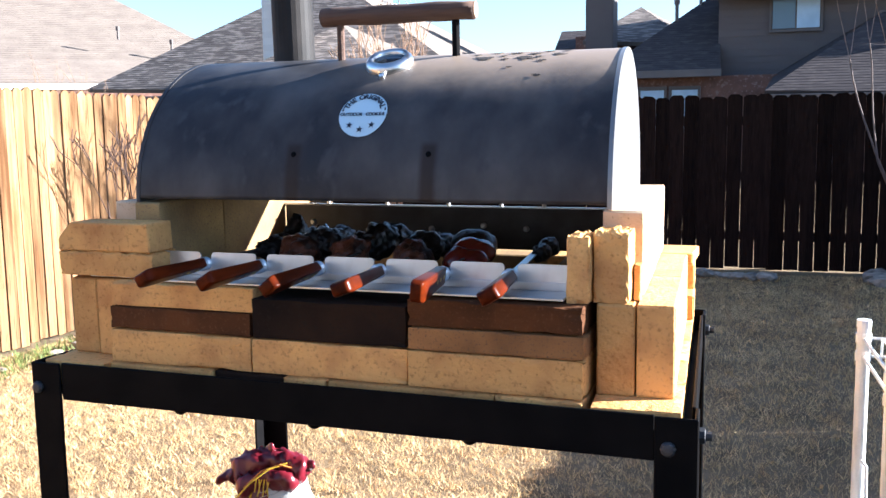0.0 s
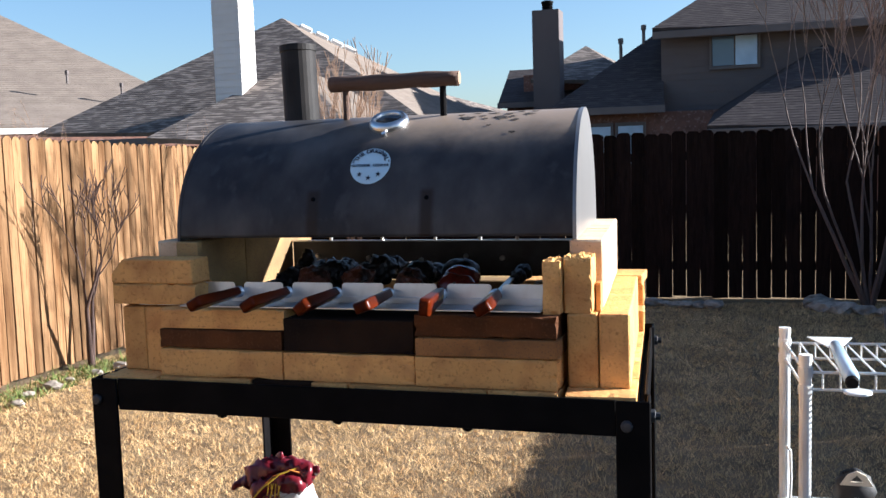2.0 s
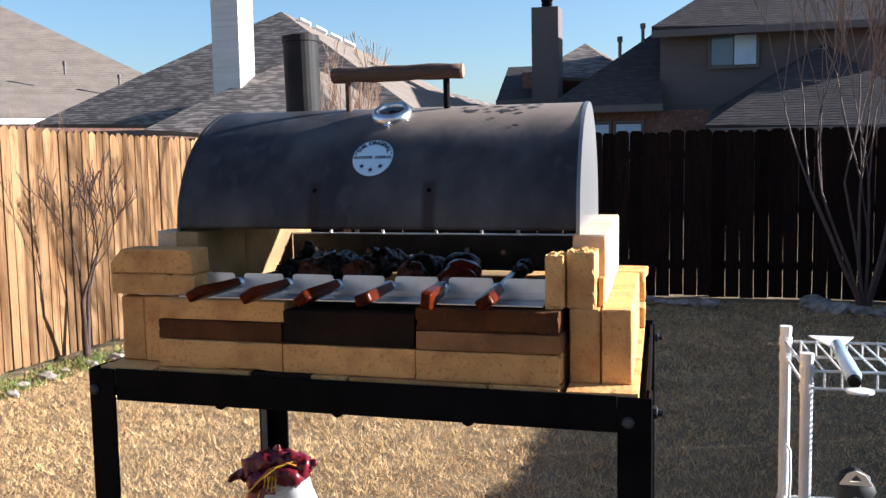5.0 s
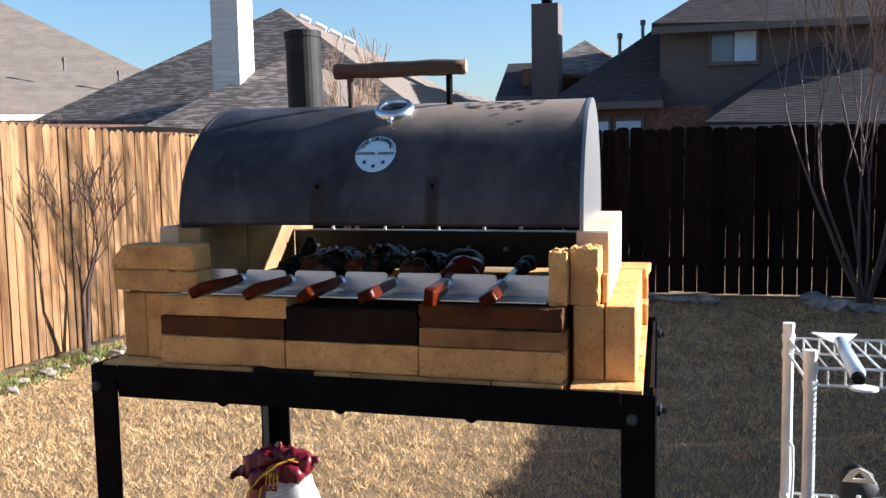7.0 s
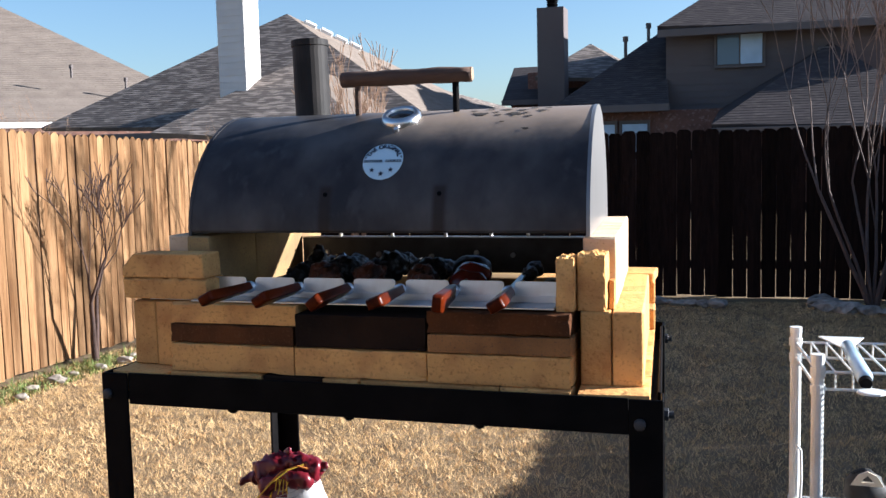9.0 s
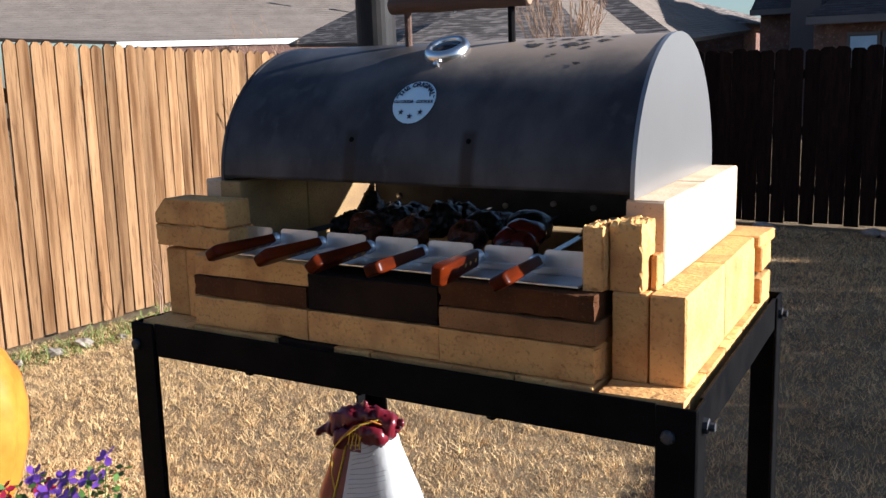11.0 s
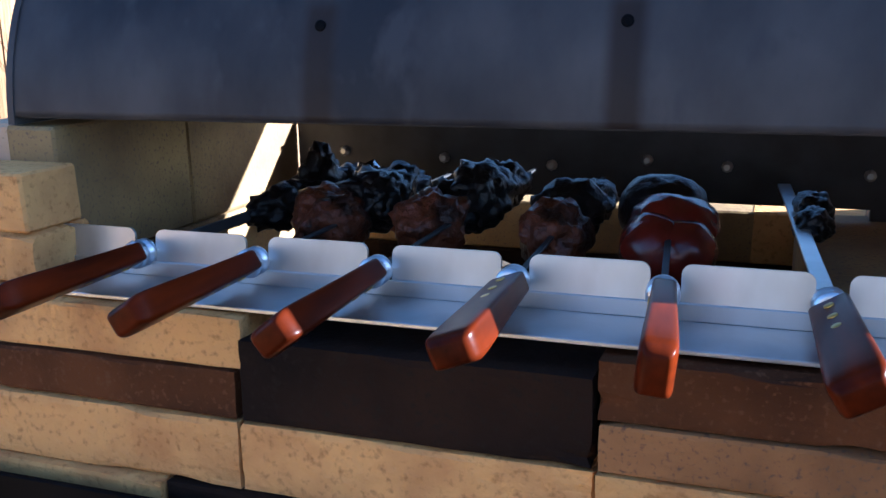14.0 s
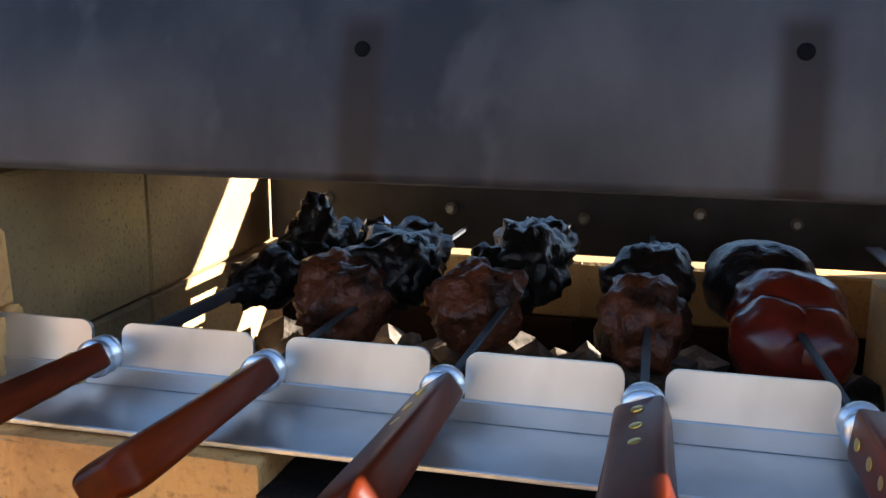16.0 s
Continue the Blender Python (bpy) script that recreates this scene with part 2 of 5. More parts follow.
def part(name, bm, mat, parent=None, label="", smooth=False):
    ob = new(name, finish(bm, name, mat, smooth))
    ob.parent = parent
    if label:
        tagged(ob, label)
    return ob


def thing(name, at, label, category, group="", kind=""):
    ob = new(name)
    ob.location = at
    ob.empty_display_size = 0.05
    bpy.context.view_layer.update()
    return tagged(ob, label, category, group, kind)


def box(x0, x1, y0, y1, z0, z1, bevel=0.0, bm=None, seg=1):
    bm = bm or bmesh.new()
    r = bmesh.ops.create_cube(bm, size=1.0, matrix=Matrix.LocRotScale(((x0 + x1) / 2, (y0 + y1) / 2, (z0 + z1) / 2), None, (x1 - x0, y1 - y0, z1 - z0)))
    if bevel:
        es = list({e for v in r["verts"] for e in v.link_edges})
        bmesh.ops.bevel(bm, geom=es, offset=bevel, segments=seg, affect='EDGES', profile=0.6)
    return bm


def tube(points, radii, sides=8, bm=None, caps=True):
    """A tapered tube along points."""
    bm = bm or bmesh.new()
    rings = []
    pts = [Vector(p) for p in points]
    for i, p in enumerate(pts):
        d = (pts[min(i + 1, len(pts) - 1)] - pts[max(i - 1, 0)]).normalized()
        a = d.orthogonal().normalized() if i == 0 else (a_prev - d * a_prev.dot(d)).normalized()
        a_prev = a
        b = d.cross(a)
        r = radii[i] if isinstance(radii, (list, tuple)) else radii
        rings.append([bm.verts.new(p + (a * math.cos(2 * math.pi * k / sides) + b * math.sin(2 * math.pi * k / sides)) * r) for k in range(sides)])
    for u, v in zip(rings, rings[1:]):
        for k in range(sides):
            bm.faces.new((u[k], u[(k + 1) % sides], v[(k + 1) % sides], v[k]))
    if caps:
        bm.faces.new(list(reversed(rings[0])))
        bm.faces.new(rings[-1])
    return bm


def lathe(profile, sides=32, bm=None, m=None):
    """A turned body: (radius, height) pairs round z."""
    bm = bm or bmesh.new()
    m = m or Matrix.Identity(4)
    rings = [[bm.verts.new(m @ Vector((r * math.cos(2 * math.pi * k / sides), r * math.sin(2 * math.pi * k / sides), z))) for k in range(sides)] for r, z in profile]
    for u, v in zip(rings, rings[1:]):
        for k in range(sides):
            bm.faces.new((u[k], u[(k + 1) % sides], v[(k + 1) % sides], v[k]))
    bm.faces.new(list(reversed(rings[0])))
    bm.faces.new(rings[-1])
    return bm


def lump(centre, size, amount=0.25, freq=2.0, sub=3, seed=0.0, bm=None, flat=None):
    """An uneven lump: a ball pushed in and out by noise at two scales."""
    bm = bm or bmesh.new()
    r = bmesh.ops.create_icosphere(bm, subdivisions=sub, radius=1.0)
    for v in r["verts"]:
        q = v.co * freq + Vector((seed * 7.3, seed * 3.1, seed * 5.7))
        k = 1 + amount * (1.3 * noise.noise(q) + 0.9 * noise.noise(q * 2.4) + 0.4 * noise.noise(q * 4.6) + 0.1 * noise.noise(q * 9))
        c = v.co * k
        v.co = Vector((c.x * size[0], c.y * size[1], c.z * size[2])) + Vector(centre)
        if flat is not None:
            v.co.z = max(v.co.z, flat)
    return bm


def slab(points, thick, bm=None):
    """A flat polygon in space with thickness below it."""
    bm = bm or bmesh.new()
    p = [Vector(q) for q in points]
    nrm = (p[1] - p[0]).cross(p[2] - p[0]).normalized()
    if nrm.z < 0 or (abs(nrm.z) < 1e-6 and nrm.y > 0):
        p.reverse()
        nrm = -nrm
    top = [bm.verts.new(q) for q in p]
    low = [bm.verts.new(q - nrm * thick) for q in p]
    bm.faces.new(top)
    bm.faces.new(list(reversed(low)))
    for i in range(len(p)):
        j = (i + 1) % len(p)
        bm.faces.new((top[i], low[i], low[j], top[j]))
    return bm


# ---- ground ----
ROUGH = random.Random(7)


def ground_height(x, y):
    return 0.02 * noise.noise(Vector((x * 0.5, y * 0.5, 0)))


def build_ground():
    bm = bmesh.new()
    xs = [-400, -60, -20, -8] + [-6 + 0.4 * i for i in range(26)] + [8, 20, 60, 400]
    ys = [-60, -8] + [-4 + 0.5 * i for i in range(33)] + [20, 60, 150, 900]
    grid = [[bm.verts.new((x, y, ground_height(x, y) if abs(x) < 7 and -5 < y < 13 else 0)) for x in xs] for y in ys]
    for a, b in zip(grid, grid[1:]):
        for i in range(len(xs) - 1):
            bm.faces.new((a[i], a[i + 1], b[i + 1], b[i]))
    ob = part("ground", bm, SOIL, smooth=True)
    tagged(ob, "dormant straw-coloured lawn on bare soil", "lawn", kind="structure")


def blades(count, x0, x1, y0, y1, h, w, name, mat, label, near=True):
    rng = np.random.default_rng(5 if near else 9)
    x = rng.uniform(x0, x1, count)
    y = y0 + (y1 - y0) * rng.uniform(0, 1, count) ** (1.7 if near else 1.0)
    ang = rng.uniform(0, 2 * np.pi, count)
    tuft = np.array([noise.noise(Vector((a * 13, b * 13, 0))) + 0.6 * noise.noise(Vector((a * 31, b * 31, 4))) for a, b in zip(x, y)])
    hh = h * rng.uniform(0.4, 1.3, count) * np.clip(0.85 + 0.9 * tuft, 0.25, 1.6)
    lean = rng.uniform(0.25, 1.5, count) * hh
    la = rng.uniform(0, 2 * np.pi, count)
    z = np.array([ground_height(a, b) for a, b in zip(x, y)]) - 0.004
    ww = w * rng.uniform(0.6, 1.4, count) * (1 + 0.12 * np.maximum(y - 3, 0))
    p0 = np.stack([x - np.cos(ang) * ww, y - np.sin(ang) * ww, z], 1)
    p1 = np.stack([x + np.cos(ang) * ww, y + np.sin(ang) * ww, z], 1)
    p2 = np.stack([x + np.cos(la) * lean, y + np.sin(la) * lean, z + hh], 1)
    v = np.stack([p0, p1, p2], 1).reshape(-1, 3)
    me = bpy.data.meshes.new(name)
    me.vertices.add(len(v))
    me.vertices.foreach_set("co", v.ravel())
    me.loops.add(len(v))
    me.loops.foreach_set("vertex_index", np.arange(len(v), dtype=np.int32))
    me.polygons.add(count)
    me.polygons.foreach_set("loop_start", np.arange(0, len(v), 3, dtype=np.int32))
    me.update()
    me.materials.append(mat)
    tagged(new(name, me), label, "grass", kind="stuff")


build_ground()
blades(450000, -4.97, 3.0, 2.2, 9.9, 0.031, 0.0013, "dormant_grass", STRAW, "dry straw-coloured winter lawn grass")
blades(170000, -4.95, 3.6, -4.4, 2.2, 0.036, 0.0026, "near_lawn_grass", STRAW, "dry straw-coloured lawn grass round the stand", near=False)
blades(2600, -4.94, -4.55, 2.6, 6.4, 0.07, 0.004, "green_weeds", GREENGRASS, "green weeds along the foot of the fence", near=False)

# ---- fences ----


def picket_mesh(h, w, seed):
    rng = random.Random(seed)
    bm = bmesh.new()
    t, c = 0.016, 0.026 if w < 0.1 else 0.028
    a, b = -w / 2, w / 2
    j = lambda: rng.uniform(-0.004, 0.004)
    prof = [(a + 0.004, 0.02), (b - 0.004, 0.02), (b + j() * 0.5, h * 0.36), (b + j(), h - c), (b - c + j(), h + j()), (a + c + j(), h + j()), (a + j(), h - c), (a + j() * 0.5, h * 0.36)]
    f = [bm.verts.new((x, -t / 2, z)) for x, z in prof]
    k = [bm.verts.new((x, t / 2, z)) for x, z in prof]
    bm.faces.new(f)
    bm.faces.new(list(reversed(k)))
    for i in range(len(prof)):
        n = (i + 1) % len(prof)
        bm.faces.new((f[n], f[i], k[i], k[n]))
    return bm


def fence(name, start, along, length, h, step, w, mat, label, inward, fall=0.0, level=0.0, climb=0.0):
    """Pickets along a line, with rails and posts on the side away from the yard."""
    f = thing(name, start, label, "fence")
    ang = math.atan2(along[1], along[0])
    meshes = [finish(picket_mesh(h, w, s), "picket", mat) for s in range(6)]
    rng = random.Random(len(name))
    d = Vector((along[0], along[1], 0))
    out = Vector((-inward[0], -inward[1], 0))
    for i in range(int(length / step)):
        p = new("picket", meshes[rng.randrange(6)])
        p.parent = f
        p.location = d * (step * (i + 0.5)) + Vector((0, 0, rng.uniform(-0.012, 0.012) - (0.04 if name == "side_fence" else 0))) + out * rng.uniform(-0.004, 0.004)
        p.rotation_euler = (0, rng.uniform(-0.006, 0.006), ang + rng.uniform(-0.012, 0.012))
        p.scale.z = 1 + (max(-0.12, min(0.12, fall * (level - step * i))) + climb * max(0.0, step * i - 13.0)) / h
    for z in (0.35, 0.95, h - 0.25):
        c = d * (length / 2) + out * 0.032
        r = part("rail", box(-length / 2, length / 2, -0.019, 0.019, z - 0.045, z + 0.045, 0.004), mat, f)
        r.location, r.rotation_euler = c, (0, 0, ang)
    for i in range(int(length / 2.4) + 1):
        q = part("post", box(-0.045, 0.045, -0.045, 0.045, 0.0, h - 0.05, 0.004), mat, f)
        q.location, q.rotation_euler = d * min(i * 2.4 + 0.05, length) + out * 0.1, (0, 0, ang)
    return f


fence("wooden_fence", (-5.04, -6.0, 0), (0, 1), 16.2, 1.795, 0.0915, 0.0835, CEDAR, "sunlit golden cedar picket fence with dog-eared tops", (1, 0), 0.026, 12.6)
fence("back_fence", (-5.0, 10.17, 0), (1, 0), 8.75, 1.755, 0.142, 0.1416, CEDARSHADE, "shaded dark brown picket fence with light between boards", (0, -1))
# unseen fence added to cast the lawn's shade; climb widens the shade at the back
fence("side_fence", (3.68, -6.0, 0), (0, 1), 16.3, 1.76, 0.142, 0.141, CEDARSHADE, "unseen brown picket fence added to shade the lawn", (-1, 0), climb=0.14)

# unseen wall added behind the camera to block sky and bounce light
wall = part("wall_south", box(-6.5, 3.5, -4.7, -4.5, 0, 3.3, 0.01), STUCCO)
tagged(wall, "unseen grey stucco wall added to shape the light", "wall", kind="structure")

# ---- grill table ----
SKEW = 0.075


def skewed(v):
    """The right-hand side of the grill runs slightly inwards towards the back."""
    return Vector((v.x - SKEW * (v.y - 1.12) * min(1.0, max(0.0, (v.x + 0.82) / 0.62)), v.y, v.z))


def skew(bm):
    for v in bm.verts:
        v.co = skewed(v.co)


FX0, FX1, FY0, FY1, FZ = -0.968, -0.028, 1.075, 1.725, 1.2245


def bolt_head(x, y, z, axis, r=0.009, proud=0.007):
    turn = {"y": (90, 0, 0), "x": (0, 90, 0)}[axis]
    return lathe([(r, 0), (r, proud * 0.5), (r * 0.75, proud * 0.9), (r * 0.3, proud)], 10, m=pose(x, y, z, *turn))


def build_table():
    t = thing("grill_stand", ((FX0 + FX1) / 2, (FY0 + FY1) / 2, 0), "black painted angle-iron grill stand with bolted legs", "grill stand")
    inv = Matrix.Translation(-t.location)

    def add(name, bm, mat=BLACKSTEEL, label="", parent=t, smooth=False):
        skew(bm)
        bm.transform(inv)
        return part(name, bm, mat, parent, label, smooth)

    def angle_bar(x0, x1, y0, y1, side):
        bm = bmesh.new()
        h, th = 0.054, 0.005
        if side in "fb":
            yy = (y0, y0 + th) if side == "f" else (y1 - th, y1)
            box(x0, x1, *yy, FZ - h, FZ, 0.001, bm)
            ys = (y0 + th, y0 + 0.045) if side == "f" else (y1 - 0.045, y1 - th)
            box(x0, x1, *ys, FZ - h, FZ - h + th, 0.001, bm)
        else:
            xx = (x0, x0 + th) if side == "l" else (x1 - th, x1)
            box(*xx, y0, y1, FZ - h, FZ, 0.001, bm)
            xs = (x0 + th, x0 + 0.045) if side == "l" else (x1 - 0.045, x1 - th)
            box(*xs, y0, y1, FZ - h, FZ - h + th, 0.001, bm)
        return bm

    add("front_rail", angle_bar(FX0 + 0.05, FX1 - 0.05, FY0 + 0.004, FY1, "f"))
    add("back_rail", angle_bar(FX0 + 0.05, FX1 - 0.05, FY0, FY1 - 0.004, "b"))
    add("side_rail", angle_bar(FX0 + 0.004, FX1, FY0 + 0.05, FY1 - 0.05, "l"))
    add("side_rail", angle_bar(FX0, FX1 - 0.004, FY0 + 0.05, FY1 - 0.05, "r"))
    for sx in (0, 1):
        for sy in (0, 1):
            bm = bmesh.new()
            xa = FX0 if sx == 0 else FX1 - 0.05
            ya = FY0 if sy == 0 else FY1 - 0.005
            box(xa, xa + 0.05, ya, ya + 0.005, -0.01, FZ, 0.0015, bm)
            xb = FX0 if sx == 0 else FX1 - 0.005
            yb = FY0 + 0.005 if sy == 0 else FY1 - 0.05
            box(xb, xb + 0.005, yb, yb + 0.045, -0.01, FZ, 0.0015, bm)
            leg = add("leg", bm)
            bx = FX0 + 0.012 if sx == 0 else FX1 - 0.034
            by = FY0 if sy == 0 else FY1
            if sy == 0:
                add("bolt", bolt_head(bx, by, 1.188, "y"), DARKSTEEL, "worn steel bolt head")
            ex = FX1 if sx else FX0
            for zz, ey in ((1.196, FY0 + 0.035 if sy == 0 else FY1 - 0.035),):
                bm = lathe([(0.010, 0), (0.010, 0.006), (0.006, 0.007), (0.006, 0.014)], 8, m=pose(ex, ey, zz, 0, 90 if sx else -90, 0))
                add("bolt", bm, DARKSTEEL, "worn steel bolt head")
    # lugs of the lower flange under the front rail
    for x in (-0.728, -0.52, -0.305):
        add("rivet", lathe([(0.011, 0), (0.008, -0.006), (0.003, -0.009)], 10, m=pose(x, FY0 + 0.02, FZ - 0.054)))
    # shelf plate that carries the tiles
    add("shelf_plate", box(FX0 + 0.01, FX1 - 0.01, FY0 + 0.012, FY1 - 0.012, 1.176, 1.190, 0.001), BLACKSTEEL)
    return t


build_table()

# ---- firebrick hearth ----
HEARTH = thing("brick_firebox", (-0.5, 1.4, 1.19), "dry-stacked tan firebrick firebox, soot-stained at the front", "firebox")
BRICK_MESHES = {}


def brick_mesh(sx, sy, sz, mat, broken, seed):
    """A worn brick: chipped arrises, and a torn top where it is broken."""
    key = (round(sx, 3), round(sy, 3), round(sz, 3), mat.name, broken, seed)
    if key not in BRICK_MESHES:
        bm = bmesh.new()
        rng = random.Random(hash((round(sx * 1000), round(sz * 1000), seed)) & 0xffff)
        if broken or seed < 8:
            bmesh.ops.create_cube(bm, size=1.0)
            bmesh.ops.subdivide_edges(bm, edges=bm.edges[:], cuts=13 if broken else 9, use_grid_fill=True)
            for v in bm.verts:
                v.co = Vector((v.co.x * sx, v.co.y * sy, v.co.z * sz))
                q = v.co * 60 + Vector((seed * 9.1, 0, 0))
                at_edge = (abs(v.co.x) > sx * 0.49) + (abs(v.co.y) > sy * 0.49) + (abs(v.co.z) > sz * 0.49)
                if at_edge > 1:
                    chip = 0.0008 + 0.0075 * max(0.0, noise.noise(v.co * 75 + Vector((seed * 3.3, 2, 5))) - 0.17)
                    v.co = Vector([c - math.copysign(chip, c) if abs(c) > h * 0.49 else c for c, h in zip(v.co, (sx, sy, sz))])
                k = 0.0012 if broken else 0.0005
                if broken and v.co.z > sz * 0.42:
                    k = 0.003
                    v.co.z += 0.0045 * (noise.noise(q * 3.7) + 0.8 * abs(noise.noise(q * 7.9))) - 0.001
                v.co += Vector((noise.noise(q), noise.noise(q + Vector((9, 0, 0))), noise.noise(q + Vector((0, 9, 0))))) * k
        else:
            bmesh.ops.create_cube(bm, size=1.0, matrix=Matrix.Diagonal((sx, sy, sz, 1)))
            bmesh.ops.bevel(bm, geom=bm.edges[:], offset=0.0022, segments=1, affect='EDGES')
            for v in bm.verts:
                v.co += Vector((rng.uniform(-1, 1), rng.uniform(-1, 1), rng.uniform(-1, 1))) * 0.0007
        BRICK_MESHES[key] = finish(bm, "brick", mat)
    return BRICK_MESHES[key]


def brick(x0, x1, y0, y1, z0, z1, mat=FIREBRICK, yaw=0.0, broken=False, seed=0, name="brick", label=""):
    b = new(name, brick_mesh(x1 - x0 - 0.0016, y1 - y0 - 0.0008, z1 - z0 - 0.0004, mat, broken, seed))
    b.parent = HEARTH
    b.location = Vector(((x0 + x1) / 2, (y0 + y1) / 2, (z0 + z1) / 2))
    b.location = skewed(b.location) - HEARTH.location
    b.rotation_euler = (0, 0, radians(yaw + (4.3 if y1 - y0 > x1 - x0 + 0.05 and x0 > -0.4 else 0)))
    if label:
        tagged(b, label)
    return b


BASE, SIDE, TOP = 1.227, 1.340, 1.448
# floor tiles: splits laid flat on the stand
tx = [-0.955, -0.848, -0.675, -0.566, -0.499, -0.27, -0.159, -0.047]
for i, (a, b) in enumerate(zip(tx, tx[1:])):
    for j in range(5):
        y0 = 1.088 + 0.124 * j + (0.014 if (i == 2 and j == 0) else 0.010 if j == 0 and 0 < i < 6 else 0)
        # the set-back front tile is coloured black so the notch reads as a dark gap
        brick(a + (0.005 if i == 6 else 0), b, y0, 1.088 + 0.124 * (j + 1), 1.190, BASE, FIREBRICK if (j in (0, 4) and not (i == 2 and j == 0)) or i in (0, 6) else BLACKBRICK, seed=j, yaw=4.3 if i == 6 else 0)
# front courses
YF = 1.104
for i, (a, b) in enumerate(((-0.848, -0.6165), (-0.6165, -0.387), (-0.387, -0.159))):
    brick(a, b, YF + (0, 0.0005, -0.002)[i], YF + 0.114, BASE, 1.275, seed=i)
brick(-0.848, -0.617, YF + 0.002, YF + 0.116, 1.275, 1.308, SOOTBRICK, seed=3)
brick(-0.846, -0.612, YF + 0.004, YF + 0.118, 1.308, 1.343, FIREBRICK, seed=4)
brick(-0.614, -0.388, YF + 0.001, YF + 0.115, 1.275, 1.330, BLACKBRICK, seed=5)
brick(-0.386, -0.158, YF - 0.001, YF + 0.113, 1.275, 1.305, material("half_sooty_firebrick", (0.40, 0.19, 0.07), 0.92, second=(0.19, 0.09, 0.036), scale=10,
      fine=(0.15, 0.085, 0.05), fine_scale=300, bump=0.6, bump_scale=200, bump_depth=0.002, spec=0.12), seed=6)
brick(-0.387, -0.160, YF + 0.001, YF + 0.115, 1.305, 1.341, SOOTBRICK, seed=7)
# side walls, lower course: bricks on edge, two deep
for x0, x1 in ((-0.942, -0.895), (-0.895, -0.849), (-0.153, -0.105), (-0.105, -0.057)):
    left = x0 < -0.5
    for j, (a, b) in enumerate(((1.136, 1.370), (1.370, 1.608))):
        brick(x0, x1, a + (0.0 if x0 in (-0.895, -0.153) else 0.003), b, BASE, SIDE - (0.0012 if j else 0), seed=10 + j + 2 * left)
for j, (a, b) in enumerate(((1.222, 1.358), (1.358, 1.590))):
    brick(-0.848, -0.814, a, b, BASE, SIDE - 0.001, INNERBRICK, seed=20 + j)
    brick(-0.258, -0.157, a, b, BASE, 1.333, INNERBRICK, seed=22 + j)
# upper course
for x0, x1, y0 in ((-0.908, -0.861, 1.205), (-0.861, -0.814, 1.190), (-0.152, -0.099, 1.192)):
    m = INNERBRICK if x0 == -0.861 else PALEBRICK
    brick(x0, x1, y0, y0 + 0.170 if x0 == -0.861 else y0 + 0.228, SIDE, TOP, m, seed=30)
    brick(x0, x1, y0 + (0.170 if x0 == -0.861 else 0.228), 1.662, SIDE, TOP, m, seed=31)
# back courses
for i in range(4):
    a = -0.940 + 0.214 * i
    brick(a, a + 0.213, 1.600, 1.700, BASE, 1.275, BLACKBRICK, seed=40 + i)
    brick(a + 0.004, a + 0.212, 1.603, 1.702, 1.275, 1.328, INNERBRICK if i < 3 else FIREBRICK, seed=44 + i)
brick(-0.125, -0.044, 1.600, 1.706, 1.322, 1.341, seed=50)
brick(-0.064, -0.046, 1.615, 1.704, BASE, 1.268, seed=51)
brick(-0.066, -0.046, 1.610, 1.704, 1.280, 1.3218, seed=52)
brick(-0.090, -0.062, 1.640, 1.700, 1.268, 1.280, BLACKBRICK, seed=53)
# loose stacks that hold the skewer rest
brick(-0.187, -0.157, 1.124, 1.176, SIDE, 1.422, broken=True, seed=1, label="broken firebrick standing on end")
brick(-0.156, -0.111, 1.138, 1.187, SIDE, 1.427, broken=True, seed=2, label="broken firebrick standing on end")
brick(-0.110, -0.100, 1.164, 1.190, SIDE, 1.385, seed=3)
brick(-0.955, -0.787, 1.130, 1.190, 1.3445, 1.380, broken=True, seed=4, yaw=-1)


def sloped_brick():
    bm = bmesh.new()
    prof = [(-0.084, -0.021), (0.080, -0.021), (0.078, 0.021), (-0.060, 0.021), (-0.084, -0.004)]
    f = [bm.verts.new((x, -0.028, z)) for x, z in prof]
    k = [bm.verts.new((x, 0.028, z)) for x, z in prof]
    bm.faces.new(f)
    bm.faces.new(list(reversed(k)))
    for i in range(5):
        n = (i + 1) % 5
        bm.faces.new((f[n], f[i], k[i], k[n]))
    bmesh.ops.bevel(bm, geom=bm.edges[:], offset=0.002, segments=1, affect='EDGES')
    b = part("brick", bm, FIREBRICK, HEARTH, "arch firebrick with a sloping end")
    b.location = Vector((-0.872, 1.160, 1.402)) - HEARTH.location
    b.rotation_euler = (0, 0, radians(-1))


sloped_brick()

# ---- hood: half a drum with chimney, handle, dial and badge ----
HR, HD, HY, HZ, HX0, HX1 = 0.213, 0.228, 1.420, 1.449, -0.855, -0.141
HOOD = thing("grill_hood", ((HX0 + HX1) / 2, HY, HZ), "smoke-darkened half-drum steel grill hood with a log handle", "grill hood")
HINV = Matrix.Translation(-HOOD.location)


def on_hood(x, s, lift=0.0):
    """A point of the hood's skin: x along it, s metres of arc up from the front lip."""
    a = s / HR
    return Vector((x, HY - (HD + lift) * math.cos(a), HZ + (HR + lift) * math.sin(a)))


def hood_part(name, bm, mat, label="", smooth=False, parent=None):
    skew(bm)
    bm.transform(HINV)
    return part(name, bm, mat, parent or HOOD, label, smooth)


